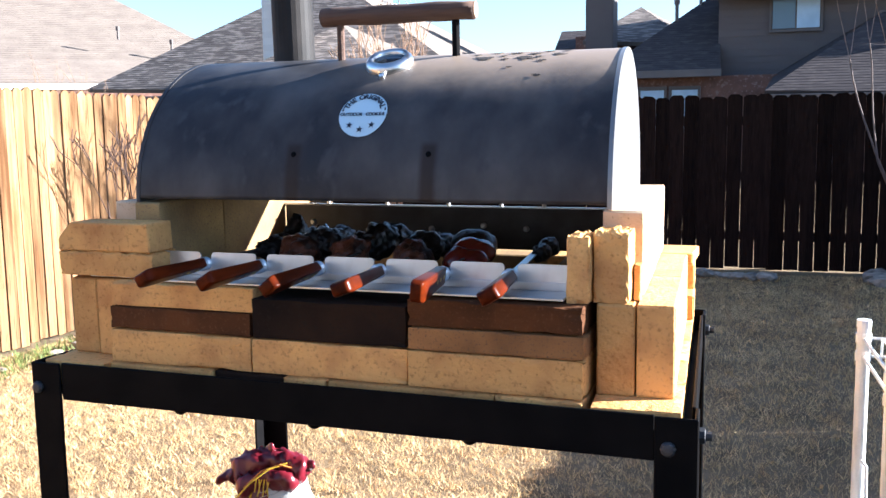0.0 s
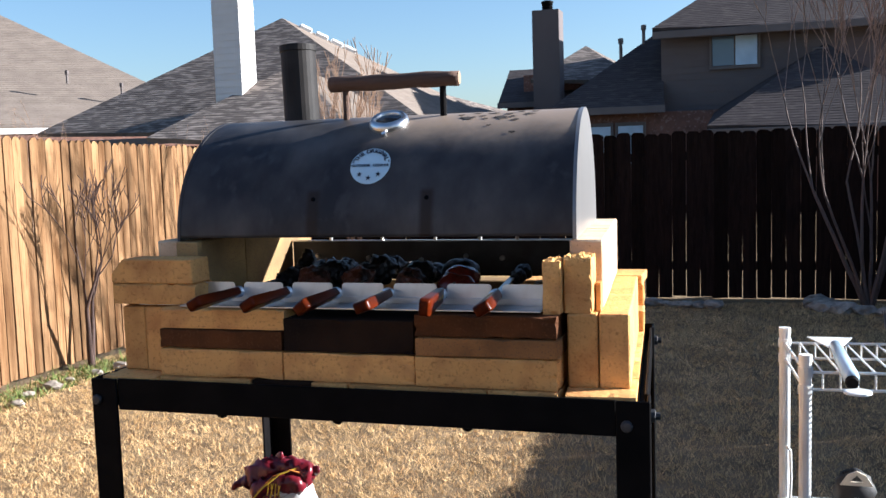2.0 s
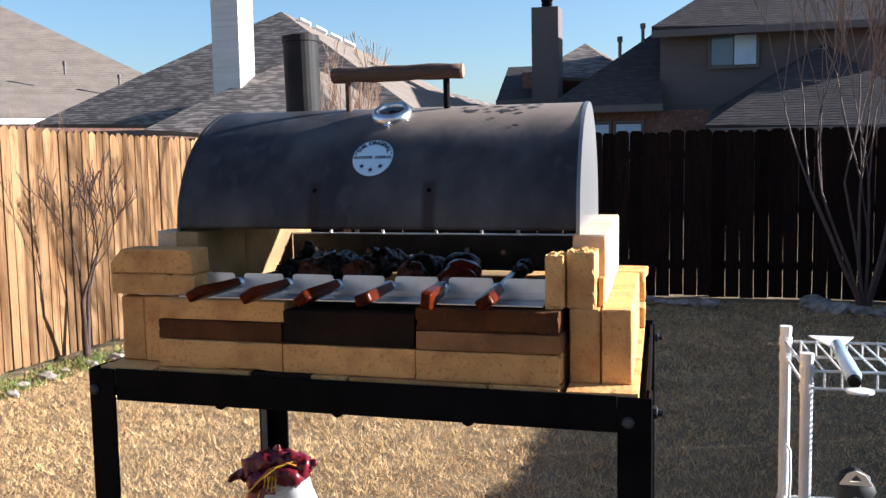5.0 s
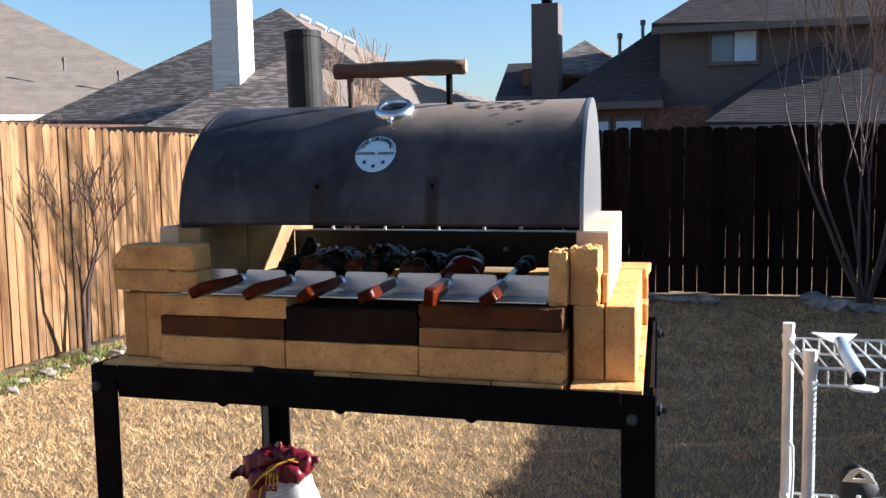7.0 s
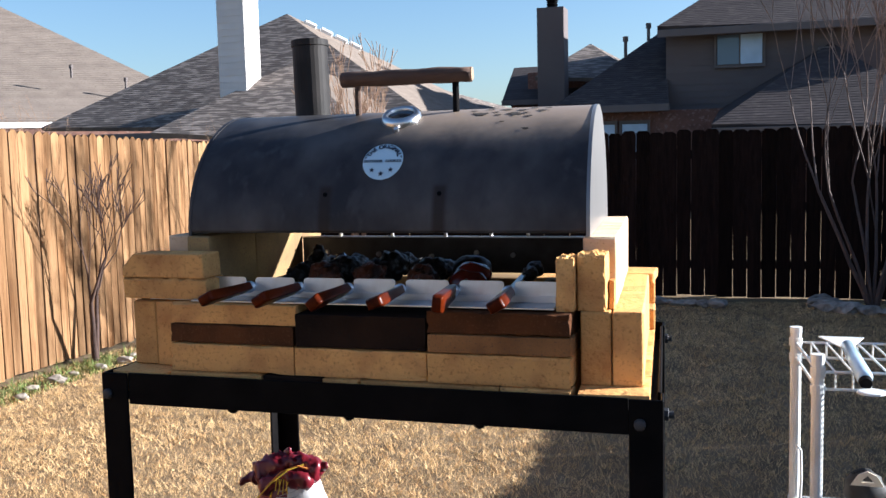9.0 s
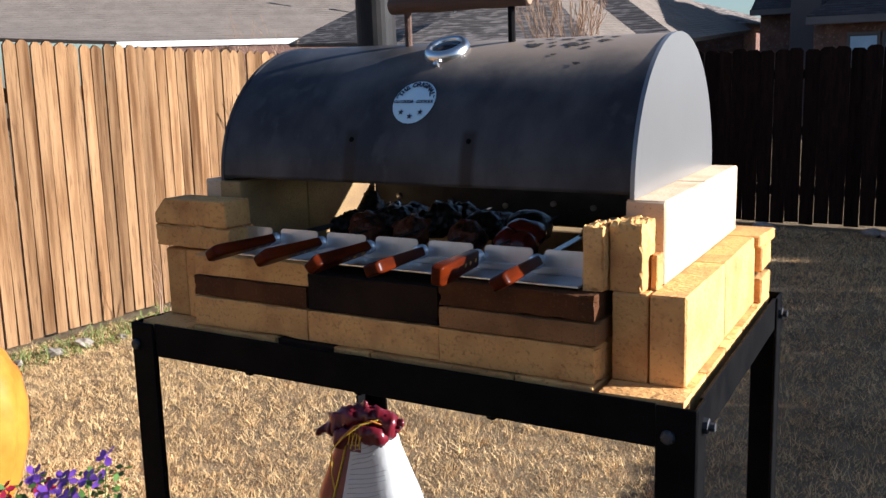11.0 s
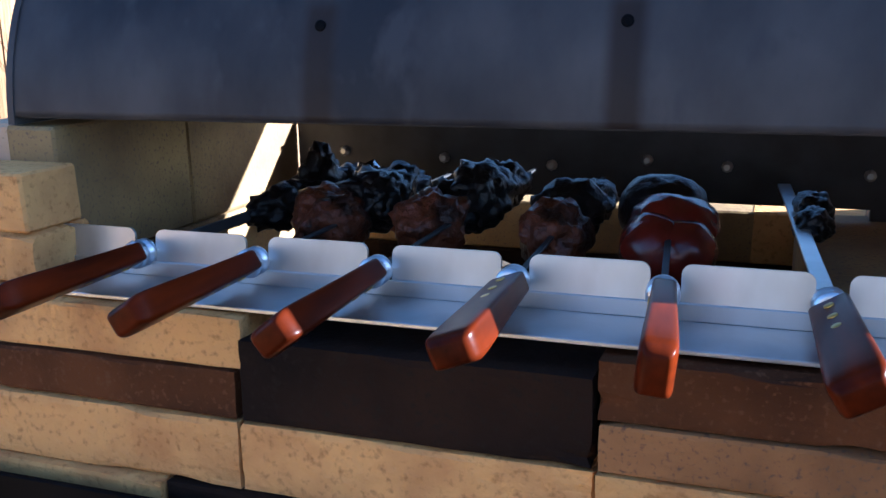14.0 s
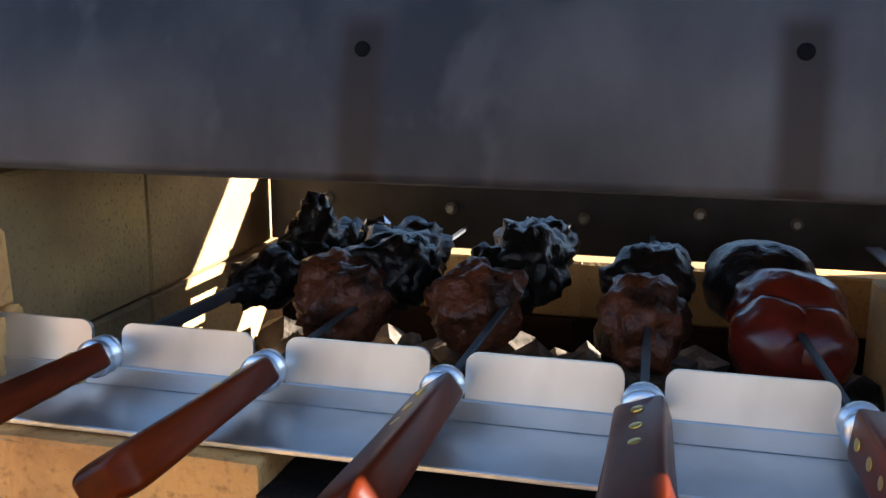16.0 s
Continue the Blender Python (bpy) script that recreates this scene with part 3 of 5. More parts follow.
def build_hood():
    bm = bmesh.new()
    n, first, end, th = 120, 0.03, math.pi - 0.42, 0.003
    nx = 10
    rows = []
    for e in (0, th):
        rows.append([[bm.verts.new((HX0 + (HX1 - HX0) * i / nx, HY - (HD - e) * math.cos(first + (end - first) * k / n), HZ + (HR - e) * math.sin(first + (end - first) * k / n))) for i in range(nx + 1)] for k in range(n + 1)])
    o, q = rows
    for k in range(n):
        for i in range(nx):
            bm.faces.new((o[k][i], o[k][i + 1], o[k + 1][i + 1], o[k + 1][i]))
            bm.faces.new((q[k][i + 1], q[k][i], q[k + 1][i], q[k + 1][i + 1]))
    for i in range(nx):
        bm.faces.new((o[0][i + 1], o[0][i], q[0][i], q[0][i + 1]))
        bm.faces.new((o[n][i], o[n][i + 1], q[n][i + 1], q[n][i]))
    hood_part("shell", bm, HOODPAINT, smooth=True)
    # the right end plate takes a paler grey than the left
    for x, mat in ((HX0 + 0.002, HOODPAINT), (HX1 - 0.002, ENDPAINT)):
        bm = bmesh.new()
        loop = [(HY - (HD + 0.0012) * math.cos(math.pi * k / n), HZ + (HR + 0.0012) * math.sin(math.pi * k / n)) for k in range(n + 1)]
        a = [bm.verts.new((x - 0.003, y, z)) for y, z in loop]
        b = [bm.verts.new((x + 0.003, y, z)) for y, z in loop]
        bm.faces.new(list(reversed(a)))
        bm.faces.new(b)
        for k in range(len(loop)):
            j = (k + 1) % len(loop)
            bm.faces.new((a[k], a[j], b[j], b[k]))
        hood_part("end_plate", bm, mat, "grey end plate" if mat is ENDPAINT else "")
    # inner lip
    hood_part("lip", box(HX0 + 0.004, HX1 - 0.004, HY - HD + 0.003, HY - HD + 0.012, HZ + 0.0050, HZ + 0.0085, 0.0005), DARKSTEEL)
    # chimney pipe
    px, py = -0.738, 1.487
    bm = lathe([(0.0365, 0.0), (0.0365, 0.155), (0.0385, 0.156), (0.0385, 0.168), (0.034, 0.168), (0.034, 0.02)], 28, m=pose(px, py, 1.645, -1.5, -2.0, 0))
    hood_part("chimney_pipe", bm, PIPEBLACK, "smoke-blackened chimney pipe", smooth=False)
    bm = lathe([(0.046, 0), (0.046, 0.004), (0.037, 0.006)], 28, m=pose(px, py, 1.653, 0, 0, 0))
    hood_part("pipe_flange", bm, PIPEBLACK)
    # log handle
    bm = bmesh.new()
    pts, rad = [], []
    for i in range(13):
        u = i / 12
        pts.append((-0.622 + 0.255 * u, 1.372, 1.7225 + 0.0004 * math.sin(11 * u)))
        rad.append(0.0140 + 0.0005 * math.sin(17 * u + 1))
    tube(pts, rad, 14, bm)
    for v in bm.verts:
        v.co += Vector((0, noise.noise(v.co * 70), noise.noise(v.co * 70 + Vector((5, 0, 0))))) * 0.0012
    hood_part("handle", bm, LOG, "dark barked wooden log handle", smooth=True)
    hood_part("handle_end", lathe([(0.0120, 0), (0.0120, 0.002), (0.009, 0.0026)], 14, m=pose(-0.3672, 1.372, 1.723, 0, 90, 0)), PALEBARK, "pale sawn log end")
    for x in (-0.592, -0.398):
        hood_part("handle_post", tube([(x, 1.374, 1.655), (x, 1.373, 1.714)], 0.0062, 10), LOG if x < -0.5 else BLACKSTEEL)
    # dial
    c = on_hood(-0.4905, 0.247)
    nrm = (c - Vector((c.x, HY, HZ))).normalized()
    turn = Matrix.Translation(c) @ nrm.to_track_quat('Z', 'Y').to_matrix().to_4x4()
    bm = lathe([(0.0365, -0.006), (0.0372, 0.003), (0.0355, 0.009), (0.031, 0.014), (0.0265, 0.014), (0.0245, 0.010), (0.0245, 0.005)], 48, m=turn)
    dial = hood_part("dial", bm, CHROME, "chrome-rimmed lid dial", smooth=True)
    hood_part("dial_face", lathe([(0.0242, 0.004), (0.0242, 0.0085), (0.010, 0.0095)], 32, m=turn), GLASS, "dark glass dial face", parent=dial)
    hood_part("dial_screw", lathe([(0.0045, 0), (0.0045, 0.006), (0.002, 0.008)], 10, m=Matrix.Translation(on_hood(-0.488, 0.205)) @ (on_hood(0, 0.205) - Vector((0, HY, HZ))).to_track_quat('Z', 'Y').to_matrix().to_4x4()), CHROME)
    # badge
    bc, br = 0.132, 0.0365
    bm = bmesh.new()
    rings = [[bm.verts.new(on_hood(-0.4965 + br * f * math.cos(2 * math.pi * k / 40), bc + br * f * math.sin(2 * math.pi * k / 40), 0.0012)) for k in range(40)] for f in (0.25, 0.5, 0.75, 1.0)]
    for u, v in zip(rings, rings[1:]):
        for k in range(40):
            bm.faces.new((u[k], v[k], v[(k + 1) % 40], u[(k + 1) % 40]))
    bm.faces.new(list(reversed(rings[0])))
    bmesh.ops.recalc_face_normals(bm, faces=bm.faces[:])
    badge = hood_part("badge", bm, PAPER, "round white sticker with dark lettering")

    def letters(text, size, place):
        out = bmesh.new()
        for ch, u, v, rot in place(text):
            cu = bpy.data.curves.new("glyph", 'FONT')
            cu.body, cu.size, cu.align_x = ch, size, 'CENTER'
            cu.offset = size * 0.05
            ob = bpy.data.objects.new("glyph", cu)
            scene.collection.objects.link(ob)
            bpy.context.view_layer.update()
            me = bpy.data.meshes.new_from_object(ob.evaluated_get(bpy.context.evaluated_depsgraph_get()))
            bpy.data.objects.remove(ob)
            tmp = bmesh.new()
            tmp.from_mesh(me)
            bpy.data.meshes.remove(me)
            m2 = pose(u, v, 0, 0, 0, rot)
            vs = {}
            for w in tmp.verts:
                g = m2 @ w.co
                vs[w] = out.verts.new(on_hood(-0.4965 + g.x, bc + g.y, 0.0022))
            for fc in tmp.faces:
                try:
                    out.faces.new([vs[w] for w in fc.verts])
                except ValueError:
                    pass
            tmp.free()
        bmesh.ops.recalc_face_normals(out, faces=out.faces[:])
        return out

    def arch(text):
        wid = {"I": 0.55, " ": 0.7, "\u201c": 0.6, "\u201d": 0.6}
        ws = [wid.get(ch, 1.0) for ch in text]
        tot, run = sum(ws), 0
        for ch, w in zip(text, ws):
            a = radians(172 - 164 * (run + w / 2) / tot)
            run += w
            yield ch, 0.0262 * math.cos(a), 0.0262 * math.sin(a), math.degrees(a) - 90

    def line(text):
        for i, ch in enumerate(text):
            yield ch, (i - (len(text) - 1) / 2) * 0.0049, -0.0035, 0

    hood_part("lettering", letters("\u201cTHE ORIGINAL\u201d", 0.0113, arch), INK, "arched dark lettering", parent=badge)
    hood_part("lettering", letters("OUTDOOR COOKER", 0.0068, line), INK, "small dark lettering", parent=badge)
    for u, v in ((-0.017, -0.0185), (0, -0.0255), (0.017, -0.0185)):
        bm = bmesh.new()
        vs = [bm.verts.new(on_hood(-0.4965 + u + (0.0056 if k % 2 == 0 else 0.0023) * math.sin(math.pi * k / 5), bc + v + (0.0056 if k % 2 == 0 else 0.0023) * math.cos(math.pi * k / 5), 0.0022)) for k in range(10)]
        bm.faces.new(list(reversed(vs)))
        bmesh.ops.recalc_face_normals(bm, faces=bm.faces[:])
        hood_part("star", bm, INK, parent=badge)
    # bolt holes with heat stains running down from them
    for x in (-0.594, -0.389):
        hm = Matrix.Translation(on_hood(x, 0.0705)) @ (on_hood(0, 0.0705) - Vector((0, HY, HZ))).to_track_quat('Z', 'Y').to_matrix().to_4x4()
        hood_part("bolt", lathe([(0.0040, -0.001), (0.0040, 0.0006), (0.0028, 0.0009)], 12, m=hm), BLACKSTEEL)
    # burnt flakes on the top
    rng = random.Random(3)
    for x, s, r in ((-0.345, 0.262, 0.012), (-0.283, 0.258, 0.012), (-0.30, 0.286, 0.008), (-0.33, 0.292, 0.007), (-0.27, 0.279, 0.008), (-0.235, 0.272, 0.009), (-0.255, 0.244, 0.006),
                    (-0.36, 0.282, 0.006), (-0.252, 0.295, 0.007), (-0.225, 0.292, 0.006), (-0.318, 0.27, 0.005), (-0.30, 0.225, 0.004), (-0.255, 0.20, 0.005), (-0.262, 0.262, 0.006), (-0.312, 0.254, 0.005)):
        bm = bmesh.new()
        m = 22
        ph = rng.uniform(0, 6)
        vs = []
        for k in range(m):
            a = 2 * math.pi * k / m
            rr = r * (0.35 + 1.1 * abs(noise.noise(Vector((math.cos(a) * 2 + ph, math.sin(a) * 2, ph)))) + 0.5 * rng.random())
            vs.append(bm.verts.new(on_hood(x + rr * 1.3 * math.cos(a), s + rr * 0.7 * math.sin(a), 0.0009)))
        bm.faces.new(vs)
        bmesh.ops.recalc_face_normals(bm, faces=bm.faces[:])
        hood_part("burnt_flake", bm, SCUFF)


build_hood()

# ---- back plate of the firebox ----
plate = thing("back_plate", (-0.5, 1.566, 1.333), "sooty steel plate with bolts behind the fire", "steel plate")
bm = box(-0.312, 0.295, -0.004, 0.0, 0.010, 0.080, 0.001)
part("plate", bm, DARKSTEEL, plate)
# sun glint on the plate's top edge, put in as a brighter steel strip
part("flange", box(-0.312, 0.295, -0.006, 0.003, 0.0802, 0.0832, 0.0006), STEEL, plate, "top edge in bright steel for its sunlit glint")
for k, x in enumerate((-0.255, -0.14, -0.025, 0.07, 0.145, 0.27)):
    part("bolt", lathe([(0.0055, 0), (0.0055, 0.004), (0.003, 0.007)], 8, m=pose(x, -0.004, 0.050 - 0.004 * (k % 3), 90, 0, 0)), STEEL, plate)
    part("bolt", lathe([(0.0035, 0), (0.0035, 0.006), (0.002, 0.007)], 8, m=pose(x + 0.03, -0.001, 0.083)), STEEL, plate)
for x in (-0.29, 0.28):
    part("foot", box(x - 0.008, x + 0.008, -0.004, 0.046, -0.006, 0.012, 0.001), DARKSTEEL, plate)

# ---- skewer rest ----
REST = thing("skewer_rest", (-0.49, 1.145, 1.344), "notched stainless steel skewer rest on the bricks", "skewer rest")
EDGES = [-0.718, -0.627, -0.536, -0.4445, -0.353, -0.262]
bm = box(-0.322, 0.300, -0.028, 0.026, 0.0, 0.003, 0.0006)
box(-0.322, 0.300, 0.023, 0.026, 0.003, 0.0135, 0.0004, bm)
part("tray", bm, STEEL, REST)


def tab_mesh(w):
    bm = bmesh.new()
    h, r, t = 0.0295, 0.006, 0.0024
    prof = [(0, 0), (w, 0)] + [(w - r + r * math.cos(a), h - r + r * math.sin(a)) for a in [math.pi / 2 * k / 4 for k in range(5)]] + \
           [(r - r * math.sin(a), h - r + r * math.cos(a)) for a in [math.pi / 2 * k / 4 for k in range(5)]]
    f = [bm.verts.new((x, -t / 2, z)) for x, z in prof]
    k = [bm.verts.new((x, t / 2, z)) for x, z in prof]
    bm.faces.new(f)
    bm.faces.new(list(reversed(k)))
    for i in range(len(prof)):
        n = (i + 1) % len(prof)
        bm.faces.new((f[n], f[i], k[i], k[n]))
    return finish(bm, "tab", STEEL)


TAB = tab_mesh(0.0735)
for x in [-0.809] + EDGES:
    o = new("tab", TAB)
    o.parent = REST
    o.location = Vector((x, 1.1705, 1.3505)) - REST.location
    o.rotation_euler = (radians(-7), 0, 0)
part("bar", box(-0.42, -0.28, 0.000, 0.022, -0.0022, 0.0004, 0.0005), STEEL, REST)

# ---- skewers ----


def handle_mesh():
    """A slab-sided hardwood handle with eased edges and a rounded butt; y runs from the collar to the butt."""
    bm = bmesh.new()
    rows = [(0.0, 0.0055, 0.0098), (-0.0015, 0.0066, 0.0112), (-0.004, 0.0070, 0.0116), (-0.05, 0.0078, 0.0124), (-0.092, 0.0090, 0.0136), (-0.108, 0.0093, 0.0139)]
    rows += [(-0.112 - 0.012 * math.sin(a), 0.0093 * (0.52 + 0.48 * math.cos(a)), 0.0139 * (0.58 + 0.42 * math.cos(a))) for a in [math.pi / 2 * k / 6 for k in range(1, 7)]]
    rings, n = [], 32
    for y, a, b in rows:
        ring = []
        for k in range(n):
            t = 2 * math.pi * (k + 0.5) / n
            c, s = math.cos(t), math.sin(t)
            ring.append(bm.verts.new((a * math.copysign(abs(c) ** 0.27, c), y, b * math.copysign(abs(s) ** 0.27, s))))
        rings.append(ring)
    for u, v in zip(rings, rings[1:]):
        for k in range(n):
            bm.faces.new((u[k], v[k], v[(k + 1) % n], u[(k + 1) % n]))
    bm.faces.new(rings[0])
    bm.faces.new(list(reversed(rings[-1])))
    bmesh.ops.recalc_face_normals(bm, faces=bm.faces[:])
    return finish(bm, "handle", WOOD, True)


HANDLE = handle_mesh()
COLLAR = finish(lathe([(0.0075, 0), (0.0098, 0.001), (0.0102, 0.004), (0.0085, 0.006), (0.0085, 0.009), (0.0100, 0.010), (0.0098, 0.014), (0.006, 0.015)], 20, m=pose(0, 0, 0, -90, 0, 0)), "collar", ALU, True)
RIVET = finish(lathe([(0.0030, 0), (0.0028, 0.0006), (0.001, 0.0008)], 10), "rivet", BRASS)


def skewer(x, yaw, drop, chunks, label, spin=0.0, blade=0.0022):
    s = thing("skewer", (x, 1.166, 1.3635), label, "skewer", "skewers on the rest")
    s.rotation_euler = (radians(drop), 0, radians(yaw))
    h = new("handle", HANDLE)
    h.parent = s
    h.location = (0, -0.006, 0)
    h.rotation_euler = (0, radians(spin), 0)
    tagged(h, "polished red-brown hardwood handle with brass rivets")
    for y in (-0.014, -0.032, -0.048):
        for side in (1, -1):
            r = new("rivet", RIVET)
            r.parent = h
            r.location = (0.0073 * side, y, 0)
            r.rotation_euler = (0, math.pi / 2 * side, 0)
    c = new("collar", COLLAR)
    c.parent = s
    c.location = (0, -0.008, 0)
    part("blade", box(-blade, blade, -0.02, 0.36, *((-0.0042, 0.0042) if blade < 0.002 else (-0.0012, 0.0012)), 0.0005), DARKSTEEL if blade < 0.004 else STEEL, s, "flat sooty steel blade")
    for k, (cx, cy, cz, sx, sy, sz, amount, freq, mat) in enumerate(chunks):
        part("meat", lump((cx, cy, cz), (sx, sy, sz), amount, freq, 4, x * 11 + k * 1.7), mat, s, "blackened roast meat" if mat is CHAR else "roasted meat on the blade", smooth=True)
    return s


skewer(-0.727, -5, 1, [(0.004, 0.235, 0.010, 0.019, 0.028, 0.030, 0.28, 1.8, CHAR), (0.014, 0.265, 0.000, 0.022, 0.032, 0.020, 0.22, 1.8, CHAR), (0.000, 0.175, -0.002, 0.021, 0.040, 0.018, 0.24, 1.8, CHAR), (0.006, 0.205, 0.000, 0.022, 0.030, 0.019, 0.24, 1.9, CHAR)],
       "skewer of blackened meat with a wooden handle", 62, 0.0014)
skewer(-0.636, -3, 1, [(-0.018, 0.140, -0.004, 0.031, 0.034, 0.029, 0.2, 1.8, MEAT), (-0.006, 0.195, 0.004, 0.031, 0.042, 0.026, 0.22, 1.9, CHAR), (-0.010, 0.252, 0.002, 0.027, 0.036, 0.022, 0.22, 1.9, CHAR), (0.010, 0.182, 0.008, 0.019, 0.027, 0.021, 0.22, 1.9, CHAR)],
       "skewer of charred meat with a wooden handle", 58)
skewer(-0.5455, -2, 2, [(-0.022, 0.146, -0.006, 0.028, 0.034, 0.028, 0.2, 1.8, MEAT), (-0.002, 0.205, 0.007, 0.026, 0.042, 0.028, 0.22, 1.9, CHAR), (-0.006, 0.265, 0.002, 0.024, 0.036, 0.022, 0.22, 1.9, CHAR), (-0.014, 0.185, 0.002, 0.025, 0.030, 0.023, 0.22, 1.9, CHAR)],
       "skewer of charred meat with a wooden handle", 52)
skewer(-0.4535, 2, 1, [(-0.004, 0.150, -0.006, 0.026, 0.036, 0.029, 0.18, 1.8, MEAT), (-0.002, 0.200, 0.004, 0.028, 0.038, 0.023, 0.2, 1.9, CHAR), (0.006, 0.255, 0.000, 0.020, 0.034, 0.018, 0.2, 1.9, CHAR)],
       "skewer of browned meat with a wooden handle", 70)
skewer(-0.3625, 6, 1, [(-0.010, 0.148, -0.012, 0.025, 0.030, 0.027, 0.06, 1.2, SAUSAGE), (0.011, 0.148, -0.014, 0.024, 0.030, 0.026, 0.06, 1.2, SAUSAGE), (0.002, 0.178, 0.000, 0.034, 0.034, 0.023, 0.08, 1.3, SAUSAGE), (-0.006, 0.225, 0.003, 0.037, 0.040, 0.028, 0.08, 1.3, CHAR)],
       "skewer with a large glossy red joint and a wooden handle", 6)
skewer(-0.2715, 5, 1, [(0.010, 0.20, 0.000, 0.014, 0.022, 0.013, 0.2, 1.8, CHAR), (0.014, 0.245, 0.002, 0.015, 0.024, 0.014, 0.2, 1.8, CHAR)],
       "nearly empty skewer with a charred end piece", 60, 0.0055)
foil = part("meat_foil", lump((-0.655, 1.40, 1.388), (0.014, 0.010, 0.010), 0.5, 2.5, 2, 4.0), FOIL, smooth=True)
tagged(foil, "crumpled scrap of bright foil on the meat", "foil")

# ---- coal bed ----
bm = bmesh.new()
rng = random.Random(12)
for i in range(210):
    r = rng.uniform(0.012, 0.026)
    lump((rng.uniform(-0.79, -0.285), rng.uniform(1.245, 1.575), BASE + r * 0.7 + (0.02 if i % 3 == 0 else 0)), (r * rng.uniform(0.8, 1.4), r, r * rng.uniform(0.6, 1.0)), 0.3, 1.6, 1, i * 0.37, bm)
tagged(part("charcoal", bm, COAL), "ashy lump charcoal in the firebox", "charcoal", kind="stuff")

# ---- charcoal bag under the stand ----


def build_bag():
    b = thing("charcoal_bag", (-0.882, 1.60, 0), "maroon and white charcoal bag, top rolled and tied with yellow string", "bag")
    bm = bmesh.new()
    n, rows = 28, [(0.0, 0.16, 0.075), (0.05, 0.175, 0.095), (0.3, 0.18, 0.10), (0.55, 0.165, 0.095), (0.70, 0.125, 0.075), (0.80, 0.080, 0.048), (0.855, 0.062, 0.036)]
    rings = []
    for z, a, c in rows:
        rr = []
        for k in range(n):
            t = 2 * math.pi * k / n
            f = 1 + 0.06 * noise.noise(Vector((math.cos(t) * 2, math.sin(t) * 2, z * 6)))
            rr.append(bm.verts.new((math.copysign(abs(math.cos(t)) ** 0.7, math.cos(t)) * a * f, math.copysign(abs(math.sin(t)) ** 0.7, math.sin(t)) * c * f, z + 0.01)))
        rings.append(rr)
    for i, (u, v) in enumerate(zip(rings, rings[1:])):
        for k in range(n):
            fc = bm.faces.new((u[k], u[(k + 1) % n], v[(k + 1) % n], v[k]))
            t = 2 * math.pi * (k + 0.5) / n
            fc.material_index = 1 if math.cos(t) > -0.40 + 0.16 * i - 0.16 * min(i, 3) and math.sin(t) < 0.5 and i < 6 else 0
    bm.faces.new(list(reversed(rings[0])))
    bm.faces.new(rings[-1])
    ob = new("sack", finish(bm, "sack", [BAGRED, BAGWHITE], True))
    ob.parent = b
    rng = random.Random(4)

    def crumpled(points, radius, seed, amount):
        """A twisted, creased roll of plastic along points."""
        bm = tube(points, radius, 18)
        for v in bm.verts:
            q = v.co * 38 + Vector((seed, seed * 2, 0))
            ridge = 1 - 2 * abs(noise.noise(q * 0.9))
            v.co += Vector((noise.noise(q), noise.noise(q + Vector((7, 0, 0))), ridge * 0.8 + noise.noise(q * 2.3))) * amount
        bmesh.ops.recalc_face_normals(bm, faces=bm.faces[:])
        return bm

    def run(a, b, n, sag):
        return [Vector(a).lerp(Vector(b), k / n) + Vector((0, 0.006 * math.sin(4 * k / n), sag * math.sin(math.pi * k / n))) for k in range(n + 1)]

    part("rolled_fold", crumpled(run((-0.088, -0.020, 0.845), (0.080, -0.012, 0.852), 22, 0.022), [0.016] + [0.027] * 21 + [0.015], 1.0, 0.011), BAGRED, b, smooth=True)
    part("rolled_fold", crumpled(run((-0.070, -0.046, 0.822), (0.060, -0.040, 0.838), 18, 0.014), [0.010] + [0.019] * 17 + [0.010], 4.0, 0.009), BAGRED, b, smooth=True)
    part("fold_tip", crumpled(run((-0.080, -0.024, 0.845), (-0.122, -0.030, 0.832), 8, 0.004), [0.016, 0.016, 0.014, 0.013, 0.011, 0.010, 0.008, 0.006, 0.003], 7.0, 0.005), BAGRED, b, smooth=True)
    part("fold_tip", crumpled(run((-0.012, -0.010, 0.870), (0.002, -0.014, 0.905), 8, 0.0), [0.020, 0.019, 0.017, 0.016, 0.014, 0.012, 0.010, 0.007, 0.003], 9.0, 0.006), BAGRED, b, smooth=True)
    part("fold_tip", crumpled(run((0.068, -0.012, 0.856), (0.098, -0.014, 0.868), 6, 0.004), [0.015, 0.015, 0.014, 0.012, 0.010, 0.007, 0.003], 12.0, 0.005), BAGRED, b, smooth=True)
    part("string", tube([(-0.058, -0.066, 0.70), (-0.070, -0.064, 0.76), (-0.068, -0.062, 0.815), (-0.035, -0.064, 0.845), (0.005, -0.058, 0.872), (0.045, -0.045, 0.882)], 0.0018, 6), YELLOW, b)
    part("string", tube([(-0.05, -0.060, 0.835), (-0.01, -0.058, 0.868), (0.03, -0.050, 0.880), (0.052, -0.042, 0.872)], 0.0022, 6), material("orange_string", (0.5, 0.16, 0.02), 0.5), b)
    for k in range(6):
        x = -0.022 + 0.006 * k
        part("string_loop", tube([(x, -0.056, 0.852), (x + 0.004 * math.sin(k * 2.1), -0.066, 0.838), (x - 0.002, -0.066, 0.826 + 0.004 * math.cos(k * 3.0))], 0.0016, 5), YELLOW, b)
    def on_sack(z, t, lift):
        for (z0, a0, c0), (z1, a1, c1) in zip(rows, rows[1:]):
            if z0 <= z <= z1:
                break
        u = (z - z0) / (z1 - z0)
        a, c = a0 + (a1 - a0) * u + lift, c0 + (c1 - c0) * u + lift
        f = 1 + 0.06 * noise.noise(Vector((math.cos(t) * 2, math.sin(t) * 2, z * 6)))
